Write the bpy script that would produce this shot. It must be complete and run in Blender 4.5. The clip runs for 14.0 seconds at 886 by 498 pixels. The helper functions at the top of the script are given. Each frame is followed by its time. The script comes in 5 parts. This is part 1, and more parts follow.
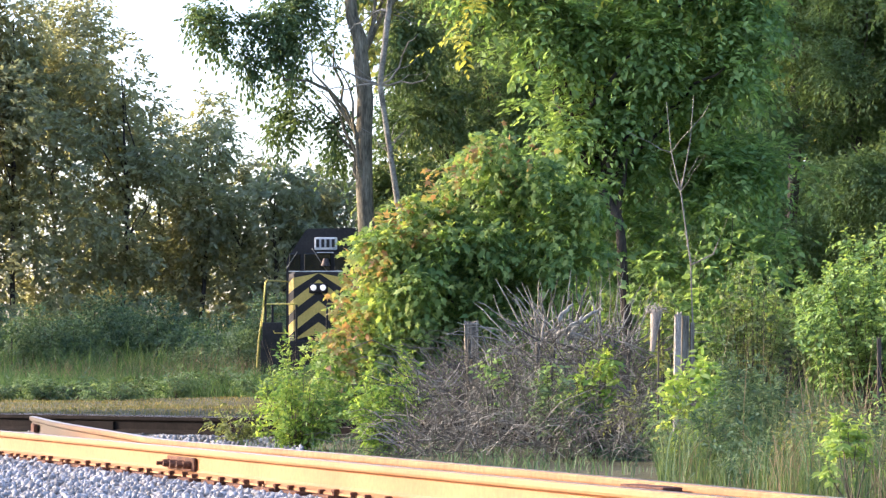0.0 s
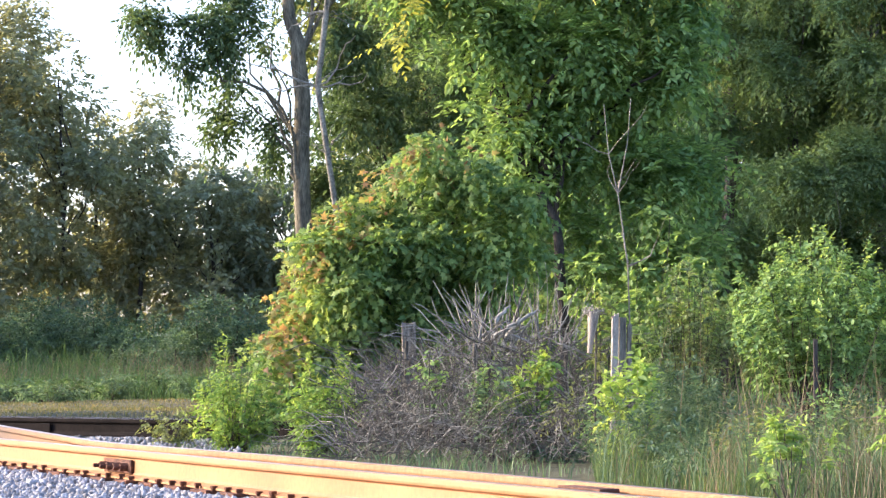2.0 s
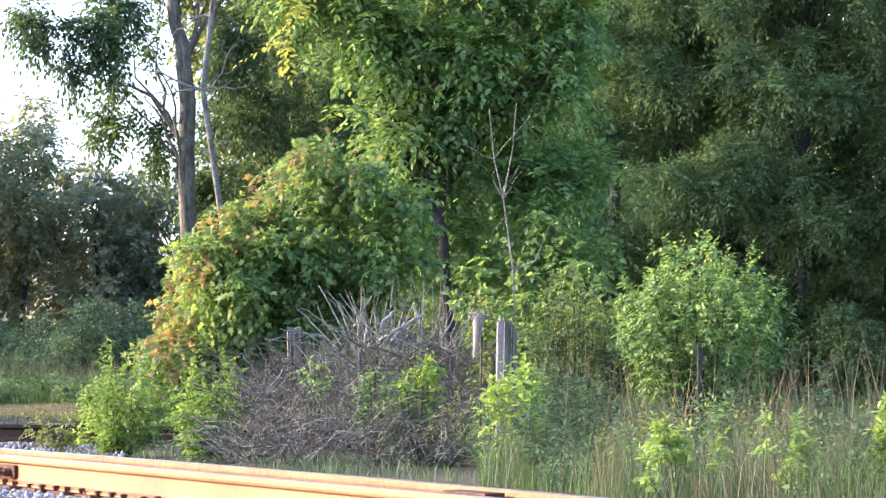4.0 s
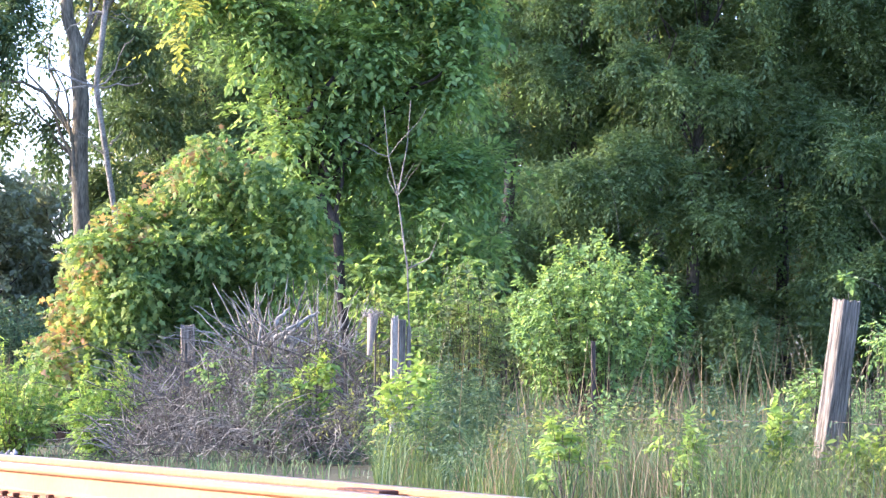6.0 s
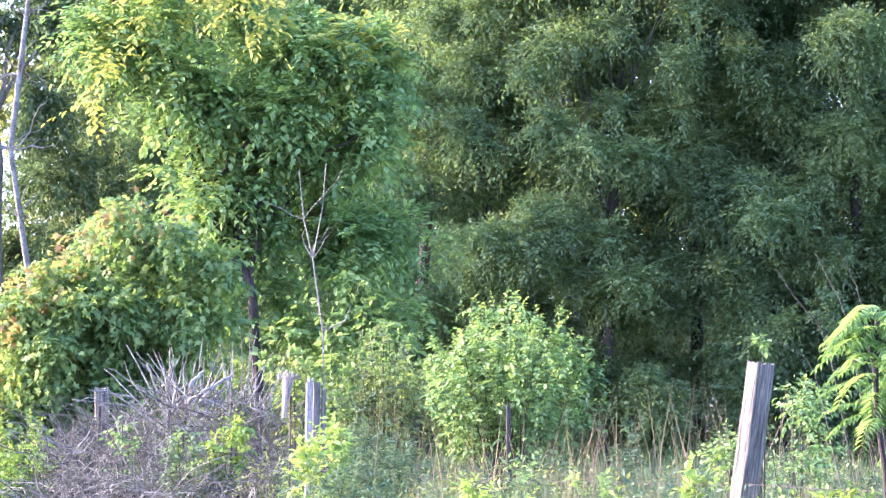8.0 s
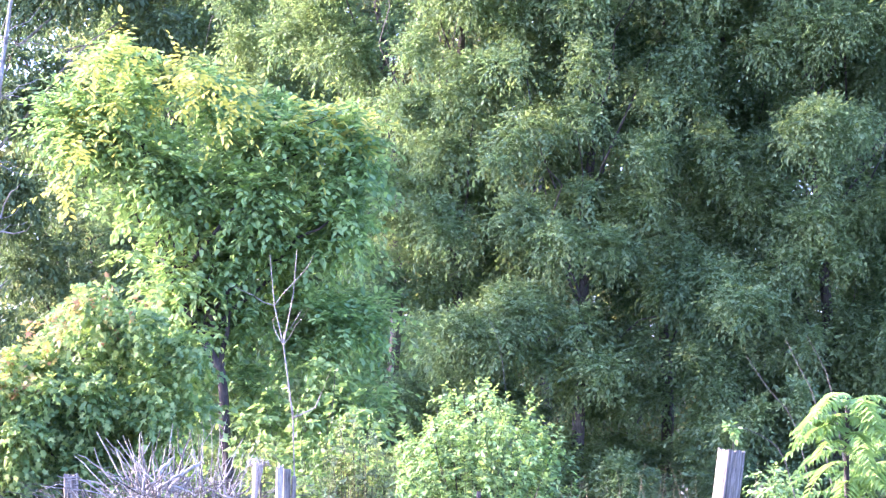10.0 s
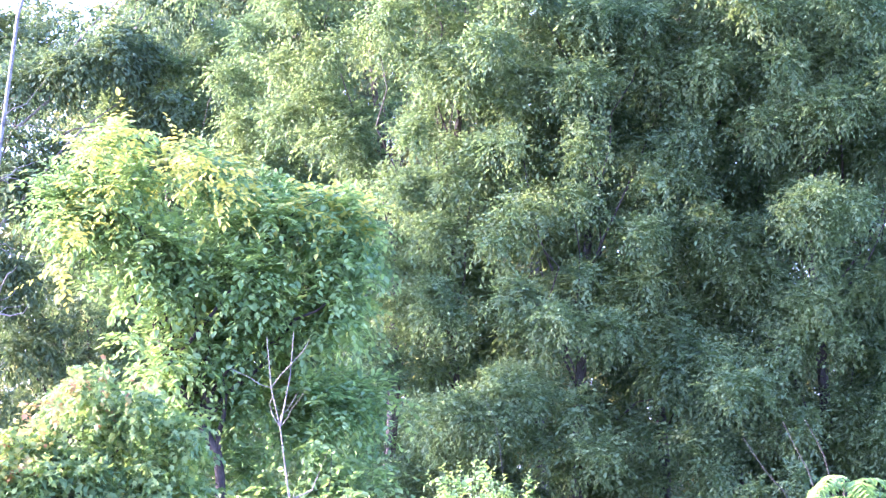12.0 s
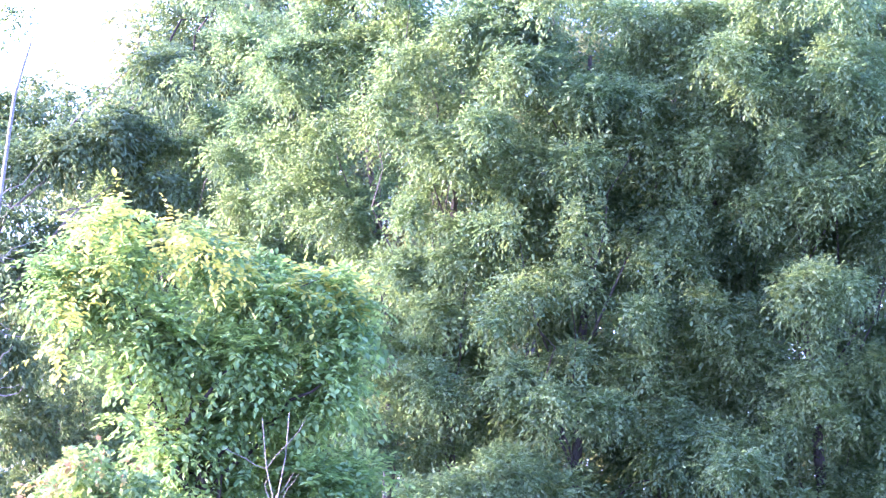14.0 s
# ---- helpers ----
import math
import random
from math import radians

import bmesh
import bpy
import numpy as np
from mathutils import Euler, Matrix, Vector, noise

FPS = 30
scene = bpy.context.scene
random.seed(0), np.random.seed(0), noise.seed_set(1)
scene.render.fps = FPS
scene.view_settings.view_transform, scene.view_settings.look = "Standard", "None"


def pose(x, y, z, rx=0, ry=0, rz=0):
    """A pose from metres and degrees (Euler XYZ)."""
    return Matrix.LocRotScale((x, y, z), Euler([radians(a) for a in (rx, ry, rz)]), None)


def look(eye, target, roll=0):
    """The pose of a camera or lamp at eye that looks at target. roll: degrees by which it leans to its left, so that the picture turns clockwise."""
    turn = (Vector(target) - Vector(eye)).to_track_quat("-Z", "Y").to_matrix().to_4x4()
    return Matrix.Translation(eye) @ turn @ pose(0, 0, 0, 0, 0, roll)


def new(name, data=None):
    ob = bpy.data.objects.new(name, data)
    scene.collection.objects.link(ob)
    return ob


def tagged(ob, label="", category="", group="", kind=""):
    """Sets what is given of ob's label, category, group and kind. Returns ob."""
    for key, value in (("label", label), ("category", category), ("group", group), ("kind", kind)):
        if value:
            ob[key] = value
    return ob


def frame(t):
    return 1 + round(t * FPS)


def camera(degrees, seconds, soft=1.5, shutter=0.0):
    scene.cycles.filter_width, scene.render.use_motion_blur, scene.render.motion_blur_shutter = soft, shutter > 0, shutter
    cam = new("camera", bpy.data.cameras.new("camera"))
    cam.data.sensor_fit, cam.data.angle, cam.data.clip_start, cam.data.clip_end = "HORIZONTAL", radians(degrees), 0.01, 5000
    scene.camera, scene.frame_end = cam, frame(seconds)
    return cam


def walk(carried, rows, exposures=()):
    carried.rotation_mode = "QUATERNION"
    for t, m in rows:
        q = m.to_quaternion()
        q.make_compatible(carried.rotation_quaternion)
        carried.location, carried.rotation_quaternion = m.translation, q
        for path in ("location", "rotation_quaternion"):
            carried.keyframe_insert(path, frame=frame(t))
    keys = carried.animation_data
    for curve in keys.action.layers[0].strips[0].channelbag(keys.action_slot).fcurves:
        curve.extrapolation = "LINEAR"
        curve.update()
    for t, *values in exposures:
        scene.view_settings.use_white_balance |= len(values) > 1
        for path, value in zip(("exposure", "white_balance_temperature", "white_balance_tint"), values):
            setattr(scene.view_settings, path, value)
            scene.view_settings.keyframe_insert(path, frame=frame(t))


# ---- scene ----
EYE = 0.73
cam = camera(17.25, 14.0, soft=1.35)
# seconds, pan to the right, tilt up, lean: the camera stands on a tripod beside the track
PAN = [
    (0.0, 0.000, 2.269, 0.0),
    (0.5, 0.254, 2.275, 0.020),
    (1.0, 0.531, 2.275, 0.020),
    (1.5, 0.835, 2.294, 0.025),
    (2.0, 1.227, 2.302, 0.035),
    (2.5, 1.474, 2.292, 0.030),
    (3.0, 1.991, 2.329, 0.030),
    (3.5, 2.740, 2.385, 0.051),
    (6.0, 5.549, 2.338, 0.102),
    (6.5, 5.856, 2.625, 0.121),
    (7.0, 6.282, 2.963, 0.155),
    (7.5, 6.790, 3.268, 0.165),
    (8.0, 7.217, 3.564, 0.142),
    (10.5, 7.817, 5.725, 0.075),
    (11.0, 7.824, 6.163, 0.075),
    (11.5, 7.839, 6.568, 0.057),
    (12.0, 7.855, 6.878, 0.040),
    (12.5, 7.866, 7.166, 0.038),
    (13.0, 7.887, 7.557, 0.027),
    (13.5, 7.922, 7.993, 0.015),
    (14.0, 7.939, 8.458, 0.0),
]
EXPOSURES = [(0.0, 1.98, 5550, 23), (3.5, 2.08, 5330, 26), (6.0, 2.54, 5080, 31), (8.0, 3.05, 4970, 40), (10.5, 3.58, 4800, 53), (12.5, 3.7, 4720, 59), (14.0, 3.73, 4650, 63)]
walk(cam, [(t, pose(0, 0, EYE, 0, 0, -a) @ pose(0, 0, 0, 90 + p) @ pose(0, 0, 0, 0, 0, -r)) for t, a, p, r in PAN], EXPOSURES)

# ---- daylight: low evening sun from the left, slightly behind the trees ----
SUN_AZ, SUN_EL = -74.0, 21.0
world = bpy.data.worlds.new("evening_sky")
scene.world = world
world.use_nodes = True
wn = world.node_tree.nodes
sky = wn.new("ShaderNodeTexSky")
sky.sky_type = "NISHITA"
sky.sun_disc = False
sky.sun_elevation = radians(SUN_EL)
sky.sun_rotation = radians(SUN_AZ)
sky.air_density, sky.dust_density, sky.ozone_density = 1.0, 2.5, 1.0
wn["Background"].inputs["Strength"].default_value = 0.15
world.node_tree.links.new(sky.outputs["Color"], wn["Background"].inputs["Color"])
sun = new("sun", bpy.data.lights.new("sun", "SUN"))
sun.data.energy, sun.data.angle, sun.data.color = 2.75, radians(0.8), (1.0, 0.76, 0.44)
sun.matrix_world = look((math.sin(radians(SUN_AZ)) * 60, math.cos(radians(SUN_AZ)) * 60, math.tan(radians(SUN_EL)) * 60), (0, 0, 0))


# ---- materials ----
def material(name, rough=0.6, metal=0.0, spec=0.3):
    m = bpy.data.materials.new(name)
    m.use_nodes = True
    b = m.node_tree.nodes["Principled BSDF"]
    b.inputs["Roughness"].default_value = rough
    b.inputs["Metallic"].default_value = metal
    b.inputs["Specular IOR Level"].default_value = spec
    return m, m.node_tree.nodes, m.node_tree.links, b


def ramp(nodes, links, value, colours):
    r = nodes.new("ShaderNodeValToRGB")
    el = r.color_ramp.elements
    while len(el) < len(colours):
        el.new(0.5)
    for e, (p, c) in zip(el, colours):
        e.position, e.color = p, (*c, 1)
    links.new(value, r.inputs[0])
    return r.outputs[0]


def noise_tex(nodes, links, scale, detail=4.0, stretch=None, rough=0.55):
    n = nodes.new("ShaderNodeTexNoise")
    n.inputs["Scale"].default_value, n.inputs["Detail"].default_value, n.inputs["Roughness"].default_value = scale, detail, rough
    co = nodes.new("ShaderNodeTexCoord")
    if stretch:
        mp = nodes.new("ShaderNodeMapping")
        mp.inputs["Scale"].default_value = stretch
        links.new(co.outputs["Object"], mp.inputs[0])
        links.new(mp.outputs[0], n.inputs["Vector"])
    else:
        links.new(co.outputs["Object"], n.inputs["Vector"])
    return n.outputs["Fac"]


def mix(nodes, links, fac, a, b, mode="MIX"):
    n = nodes.new("ShaderNodeMix")
    n.data_type, n.blend_type = "RGBA", mode
    for k, v in ((0, fac), (6, a), (7, b)):
        if isinstance(v, (int, float)):
            n.inputs[k].default_value = v
        elif isinstance(v, tuple):
            n.inputs[k].default_value = (*v, 1)
        else:
            links.new(v, n.inputs[k])
    return n.outputs[2]


def bump(nodes, links, b, height, strength, dist=0.01):
    n = nodes.new("ShaderNodeBump")
    n.inputs["Strength"].default_value, n.inputs["Distance"].default_value = strength, dist
    links.new(height, n.inputs["Height"])
    links.new(n.outputs[0], b.inputs["Normal"])


def mottled(name, dark, light, scale, rough=0.7, metal=0.0, bump_s=0.4, fine=8.0, stretch=None, spec=0.3, grain=0.35):
    """Two scales of noise between two colours, with relief."""
    m, n, l, b = material(name, rough, metal, spec)
    big = noise_tex(n, l, scale, 3, stretch)
    small = noise_tex(n, l, scale * fine, 5, stretch)
    mid = tuple((p + q) / 2 for p, q in zip(dark, light))
    c = ramp(n, l, big, [(0.3, dark), (0.5, mid), (0.72, light)])
    g = ramp(n, l, small, [(0.3, (0.9 - grain,) * 3), (0.7, (0.9 + grain,) * 3)])
    l.new(mix(n, l, 1.0, c, g, "MULTIPLY"), b.inputs["Base Color"])
    bump(n, l, b, small, bump_s)
    return m


def leaf_material(name, dark, mid, light, glow, through_share=0.4, rough=0.55, patch=0.7, spec=0.13):
    """Leaf: colour differs from leaf to leaf and from bough to bough; light comes through the blade."""
    m, n, l, b = material(name, rough, 0.0, spec)
    geo = n.new("ShaderNodeNewGeometry")
    c = ramp(n, l, geo.outputs["Random Per Island"], [(0.05, dark), (0.5, mid), (0.97, light)])
    big = noise_tex(n, l, patch, 3)
    shade = ramp(n, l, big, [(0.3, (0.72, 0.8, 0.85)), (0.7, (1.25, 1.15, 0.95))])
    c = mix(n, l, 1.0, c, shade, "MULTIPLY")
    l.new(c, b.inputs["Base Color"])
    tr = n.new("ShaderNodeBsdfTranslucent")
    l.new(mix(n, l, 1.0, c, glow, "MULTIPLY"), tr.inputs["Color"])
    ms = n.new("ShaderNodeMixShader")
    ms.inputs[0].default_value = through_share
    l.new(b.outputs[0], ms.inputs[1])
    l.new(tr.outputs[0], ms.inputs[2])
    l.new(ms.outputs[0], n["Material Output"].inputs["Surface"])
    return m


M = {}
M["leaf_forest"] = leaf_material("leaf_forest", (0.12, 0.18, 0.085), (0.16, 0.225, 0.108), (0.205, 0.285, 0.135), (1.4, 1.45, 0.8), 0.48, 0.6, spec=0.12)
M["leaf_back"] = leaf_material("leaf_back", (0.13, 0.155, 0.08), (0.165, 0.195, 0.10), (0.215, 0.255, 0.13), (1.7, 1.6, 0.8), 0.48, 0.6, spec=0.1)
# far leaves: paler and greyer than leaves are, distance haze mixed into the colour
M["leaf_far_haze"] = leaf_material("leaf_far_haze", (0.21, 0.23, 0.145), (0.265, 0.285, 0.185), (0.33, 0.36, 0.225), (1.4, 1.3, 0.85), 0.52, patch=0.25)
M["leaf_tall"] = leaf_material("leaf_tall", (0.08, 0.125, 0.06), (0.11, 0.165, 0.08), (0.15, 0.215, 0.105), (1.5, 1.5, 0.85), 0.32, 0.6, spec=0.15)
M["leaf_pinnate"] = leaf_material("leaf_pinnate", (0.12, 0.20, 0.08), (0.185, 0.285, 0.118), (0.29, 0.405, 0.175), (1.7, 1.65, 0.75), 0.47)
M["leaf_maple"] = leaf_material("leaf_maple", (0.095, 0.165, 0.062), (0.175, 0.265, 0.10), (0.30, 0.38, 0.14), (1.6, 1.6, 0.78), 0.42)
M["leaf_young"] = leaf_material("leaf_young", (0.32, 0.20, 0.12), (0.30, 0.29, 0.11), (0.27, 0.36, 0.12), (1.4, 1.3, 0.8), 0.42)
M["leaf_sapling"] = leaf_material("leaf_sapling", (0.10, 0.18, 0.05), (0.19, 0.30, 0.08), (0.31, 0.41, 0.12), (1.6, 1.6, 0.7), 0.4)
M["leaf_lime"] = leaf_material("leaf_lime", (0.13, 0.20, 0.05), (0.22, 0.30, 0.075), (0.33, 0.40, 0.11), (1.5, 1.5, 0.75), 0.4)
M["leaf_tip"] = leaf_material("leaf_tip", (0.20, 0.31, 0.085), (0.28, 0.385, 0.11), (0.37, 0.46, 0.15), (1.5, 1.45, 0.75), 0.44)
# young leaves yellowed further, so the colour carries the sun on the crown's edge
M["leaf_sunlit"] = leaf_material("leaf_sunlit", (0.27, 0.32, 0.075), (0.36, 0.39, 0.095), (0.45, 0.46, 0.13), (1.5, 1.4, 0.75), 0.46)
M["leaf_shrub"] = leaf_material("leaf_shrub", (0.09, 0.15, 0.06), (0.165, 0.265, 0.105), (0.29, 0.41, 0.17), (1.6, 1.6, 0.8), 0.38)
M["leaf_olive"] = leaf_material("leaf_olive", (0.11, 0.135, 0.055), (0.18, 0.215, 0.085), (0.29, 0.33, 0.14), (1.5, 1.45, 0.75), 0.37)
M["leaf_sumac"] = leaf_material("leaf_sumac", (0.15, 0.24, 0.08), (0.21, 0.32, 0.10), (0.30, 0.41, 0.13), (1.5, 1.5, 0.8), 0.44)
M["leaf_clover"] = leaf_material("leaf_clover", (0.09, 0.15, 0.09), (0.14, 0.21, 0.125), (0.21, 0.28, 0.16), (1.4, 1.45, 0.9), 0.36)
M["grass_green"] = leaf_material("grass_green", (0.04, 0.075, 0.032), (0.085, 0.13, 0.058), (0.16, 0.20, 0.09), (1.5, 1.5, 0.8), 0.32)
M["grass_far"] = leaf_material("grass_far", (0.05, 0.09, 0.04), (0.085, 0.145, 0.06), (0.14, 0.20, 0.085), (1.5, 1.6, 0.9), 0.4, patch=0.2)
M["grass_verge"] = leaf_material("grass_verge", (0.11, 0.13, 0.055), (0.17, 0.17, 0.075), (0.26, 0.23, 0.12), (1.3, 1.2, 0.8), 0.35, patch=0.3)
M["grass_dry"] = leaf_material("grass_dry", (0.12, 0.10, 0.06), (0.18, 0.15, 0.095), (0.28, 0.235, 0.155), (1.2, 1.1, 0.9), 0.25)
M["leaf_weed"] = leaf_material("leaf_weed", (0.05, 0.09, 0.055), (0.095, 0.15, 0.09), (0.165, 0.23, 0.13), (1.4, 1.45, 0.9), 0.3)
M["bark_grey"] = mottled("bark_grey", (0.10, 0.09, 0.062), (0.28, 0.25, 0.175), 3.0, 0.9, bump_s=0.9, stretch=(5, 5, 0.8), fine=4)
M["bark_dark"] = mottled("bark_dark", (0.03, 0.025, 0.022), (0.085, 0.07, 0.058), 4.0, 0.9, bump_s=0.8, stretch=(5, 5, 1), fine=4)
M["bark_wood"] = mottled("bark_wood", (0.06, 0.055, 0.042), (0.15, 0.135, 0.105), 4.0, 0.9, bump_s=0.8, stretch=(5, 5, 1), fine=4)
M["dead_wood"] = mottled("dead_wood", (0.16, 0.15, 0.118), (0.40, 0.375, 0.30), 4.0, 0.85, bump_s=0.5)
M["dead_brown"] = mottled("dead_brown", (0.042, 0.038, 0.029), (0.15, 0.137, 0.104), 4.0, 0.85, bump_s=0.5)
M["post_wood"] = mottled("post_wood", (0.07, 0.062, 0.048), (0.33, 0.295, 0.23), 6.0, 0.9, bump_s=1.0, stretch=(12, 12, 0.6), fine=4)
M["bleached"] = mottled("bleached", (0.20, 0.175, 0.14), (0.46, 0.41, 0.34), 6.0, 0.8, stretch=(6, 6, 1))
M["rust_rail"] = mottled("rust_rail", (0.27, 0.125, 0.04), (0.37, 0.19, 0.065), 1.2, 0.6, 0.1, 0.12, 22, spec=0.4, grain=0.12)
M["rust_guard"] = mottled("rust_guard", (0.23, 0.115, 0.042), (0.33, 0.175, 0.065), 1.6, 0.65, 0.1, 0.2, 14, grain=0.2)
gm = M["rust_guard"]
gn, gl = gm.node_tree.nodes, gm.node_tree.links
gb = gn["Principled BSDF"]
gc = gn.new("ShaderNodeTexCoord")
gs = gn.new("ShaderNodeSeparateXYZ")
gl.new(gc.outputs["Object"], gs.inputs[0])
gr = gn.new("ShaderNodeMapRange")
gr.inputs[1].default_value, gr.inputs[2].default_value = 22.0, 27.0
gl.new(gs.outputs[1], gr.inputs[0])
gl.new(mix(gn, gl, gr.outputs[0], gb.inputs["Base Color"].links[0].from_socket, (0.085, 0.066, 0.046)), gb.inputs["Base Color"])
M["rail_top"] = mottled("rail_top", (0.38, 0.30, 0.24), (0.60, 0.50, 0.42), 3.0, 0.32, 0.85, 0.1, stretch=(8, 8, 8))
M["rust_dark"] = mottled("rust_dark", (0.05, 0.022, 0.014), (0.17, 0.075, 0.04), 9.0, 0.85, 0.1, 0.6)
# dark steel taken down to near-black: the shade on the rails is in this colour
M["rail_brown_shaded"] = mottled("rail_brown_shaded", (0.006, 0.005, 0.0045), (0.018, 0.014, 0.0115), 4.0, 0.9, 0.0, 0.3, spec=0.08)
M["tie_wood"] = mottled("tie_wood", (0.05, 0.04, 0.033), (0.14, 0.115, 0.095), 5.0, 0.9, bump_s=0.8)
M["wire"] = mottled("wire", (0.05, 0.038, 0.03), (0.13, 0.11, 0.09), 20.0, 0.5, 0.6)
M["loco_black"] = mottled("loco_black", (0.010, 0.010, 0.011), (0.026, 0.025, 0.025), 2.0, 0.45, bump_s=0.05)
M["loco_yellow"] = mottled("loco_yellow", (0.56, 0.43, 0.10), (0.68, 0.54, 0.15), 2.5, 0.4, bump_s=0.05, grain=0.12)
M["loco_dirt"] = mottled("loco_dirt", (0.025, 0.022, 0.02), (0.075, 0.06, 0.05), 3.0, 0.85)
M["white_paint"] = mottled("white_paint", (0.62, 0.64, 0.62), (0.82, 0.84, 0.82), 8.0, 0.5, bump_s=0.05)
M["rail_yellow"] = mottled("rail_yellow", (0.50, 0.42, 0.07), (0.68, 0.58, 0.14), 4.0, 0.45, bump_s=0.05)


def lamp_glass():
    m, n, l, b = material("headlight_glass", 0.15)
    b.inputs["Base Color"].default_value = (0.9, 0.88, 0.82, 1)
    b.inputs["Emission Color"].default_value = (1.0, 0.93, 0.82, 1)
    b.inputs["Emission Strength"].default_value = 0.16
    return m


M["lamp_glass"] = lamp_glass()
m_, n_, l_, b_ = material("cab_glass", 0.05, 0.0, 0.6)
b_.inputs["Base Color"].default_value = (0.012, 0.014, 0.013, 1)
M["cab_glass"] = m_


def stone_material():
    m, n, l, b = material("ballast_stone", 0.8)
    geo = n.new("ShaderNodeNewGeometry")
    c = ramp(n, l, geo.outputs["Random Per Island"], [(0.0, (0.15, 0.148, 0.145)), (0.5, (0.27, 0.268, 0.265)), (1.0, (0.42, 0.415, 0.40))])
    s = noise_tex(n, l, 60.0, 5)
    g = ramp(n, l, s, [(0.3, (0.75, 0.75, 0.75)), (0.7, (1.2, 1.2, 1.2))])
    l.new(mix(n, l, 1.0, c, g, "MULTIPLY"), b.inputs["Base Color"])
    bump(n, l, b, s, 0.5)
    return m


M["stone"] = stone_material()


def ground_material():
    m, n, l, b = material("earth", 0.95)
    a = noise_tex(n, l, 0.25, 4)
    f = noise_tex(n, l, 9.0, 6)
    c = ramp(n, l, a, [(0.3, (0.05, 0.052, 0.024)), (0.5, (0.085, 0.083, 0.035)), (0.7, (0.135, 0.118, 0.058))])
    g = ramp(n, l, f, [(0.3, (0.5, 0.5, 0.5)), (0.7, (1.3, 1.3, 1.3))])
    l.new(mix(n, l, 1.0, c, g, "MULTIPLY"), b.inputs["Base Color"])
    bump(n, l, b, f, 1.0, 0.05)
    return m


M["earth"] = ground_material()
M["ballast_bed"] = mottled("ballast_bed", (0.12, 0.12, 0.13), (0.30, 0.30, 0.32), 14.0, 0.9, bump_s=1.0)


# ---- helpers for shapes ----
RNG = np.random.default_rng(7)


def fast_mesh(name, verts, faces, mats=(), slots=None, smooth=False):
    """A mesh from arrays of vertices and of equal-sided faces."""
    verts, faces = np.asarray(verts, np.float32), np.asarray(faces, np.int32)
    me = bpy.data.meshes.new(name)
    n, k = faces.shape
    me.vertices.add(len(verts))
    me.vertices.foreach_set("co", verts.ravel())
    me.loops.add(n * k)
    me.loops.foreach_set("vertex_index", faces.ravel())
    me.polygons.add(n)
    me.polygons.foreach_set("loop_start", np.arange(0, n * k, k, dtype=np.int32))
    if smooth:
        me.polygons.foreach_set("use_smooth", np.ones(n, dtype=bool))
    me.update(calc_edges=True)
    for m in mats:
        me.materials.append(M[m])
    return me


def empty(name, x=0, y=0, z=0):
    ob = new(name)
    ob.empty_display_size = 0.2
    ob.location = (x, y, z)
    return ob


def child(name, me, parent, label=""):
    ob = new(name, me)
    ob.parent = parent
    if parent.location.length > 0 and parent.parent is None:
        ob.matrix_parent_inverse = Matrix.Translation(-Vector(parent.location))
    if label:
        tagged(ob, label)
    return ob


def part(name, bm, mat, parent, label="", smooth=False):
    me = bpy.data.meshes.new(name)
    bm.to_mesh(me)
    bm.free()
    if smooth:
        me.polygons.foreach_set("use_smooth", np.ones(len(me.polygons), dtype=bool))
    me.materials.append(M[mat])
    ob = new(name, me)
    ob.parent = parent
    if label:
        tagged(ob, label)
    return ob


def box(bm, x0, x1, y0, y1, z0, z1, bevel=0.0):
    made = bmesh.ops.create_cube(bm, size=1.0, matrix=Matrix.Translation(((x0 + x1) / 2, (y0 + y1) / 2, (z0 + z1) / 2)) @ Matrix.Diagonal((x1 - x0, y1 - y0, z1 - z0, 1)))
    if bevel:
        edges = list({e for v in made["verts"] for e in v.link_edges})
        bmesh.ops.bevel(bm, geom=edges, offset=bevel, segments=2, affect="EDGES", profile=0.6)
    return bm


def tube_arrays(path, radii, sides=6):
    """Vertices and quads of a tapered tube along a path."""
    path, radii = np.asarray(path, float), np.asarray(radii, float)
    n = len(path)
    tan = np.gradient(path, axis=0)
    tan /= np.linalg.norm(tan, axis=1, keepdims=True) + 1e-9
    ref = np.where(np.abs(tan[:, 2:3]) > 0.9, np.array([[1.0, 0, 0]]), np.array([[0, 0, 1.0]]))
    u = np.cross(tan, ref)
    u /= np.linalg.norm(u, axis=1, keepdims=True) + 1e-9
    w = np.cross(tan, u)
    a = np.linspace(0, 2 * np.pi, sides, endpoint=False)
    v = path[:, None] + radii[:, None, None] * (np.cos(a)[None, :, None] * u[:, None] + np.sin(a)[None, :, None] * w[:, None])
    i = np.arange(n - 1)[:, None] * sides
    j = np.arange(sides)[None]
    q = np.stack([i + j, i + (j + 1) % sides, i + sides + (j + 1) % sides, i + sides + j], -1).reshape(-1, 4)
    return v.reshape(-1, 3), q


def tubes_mesh(name, paths, mat, sides=5):
    vs, fs, k = [], [], 0
    for path, radii in paths:
        v, q = tube_arrays(path, radii, sides)
        vs.append(v)
        fs.append(q + k)
        k += len(v)
    return fast_mesh(name, np.concatenate(vs), np.concatenate(fs), (mat,), smooth=True)


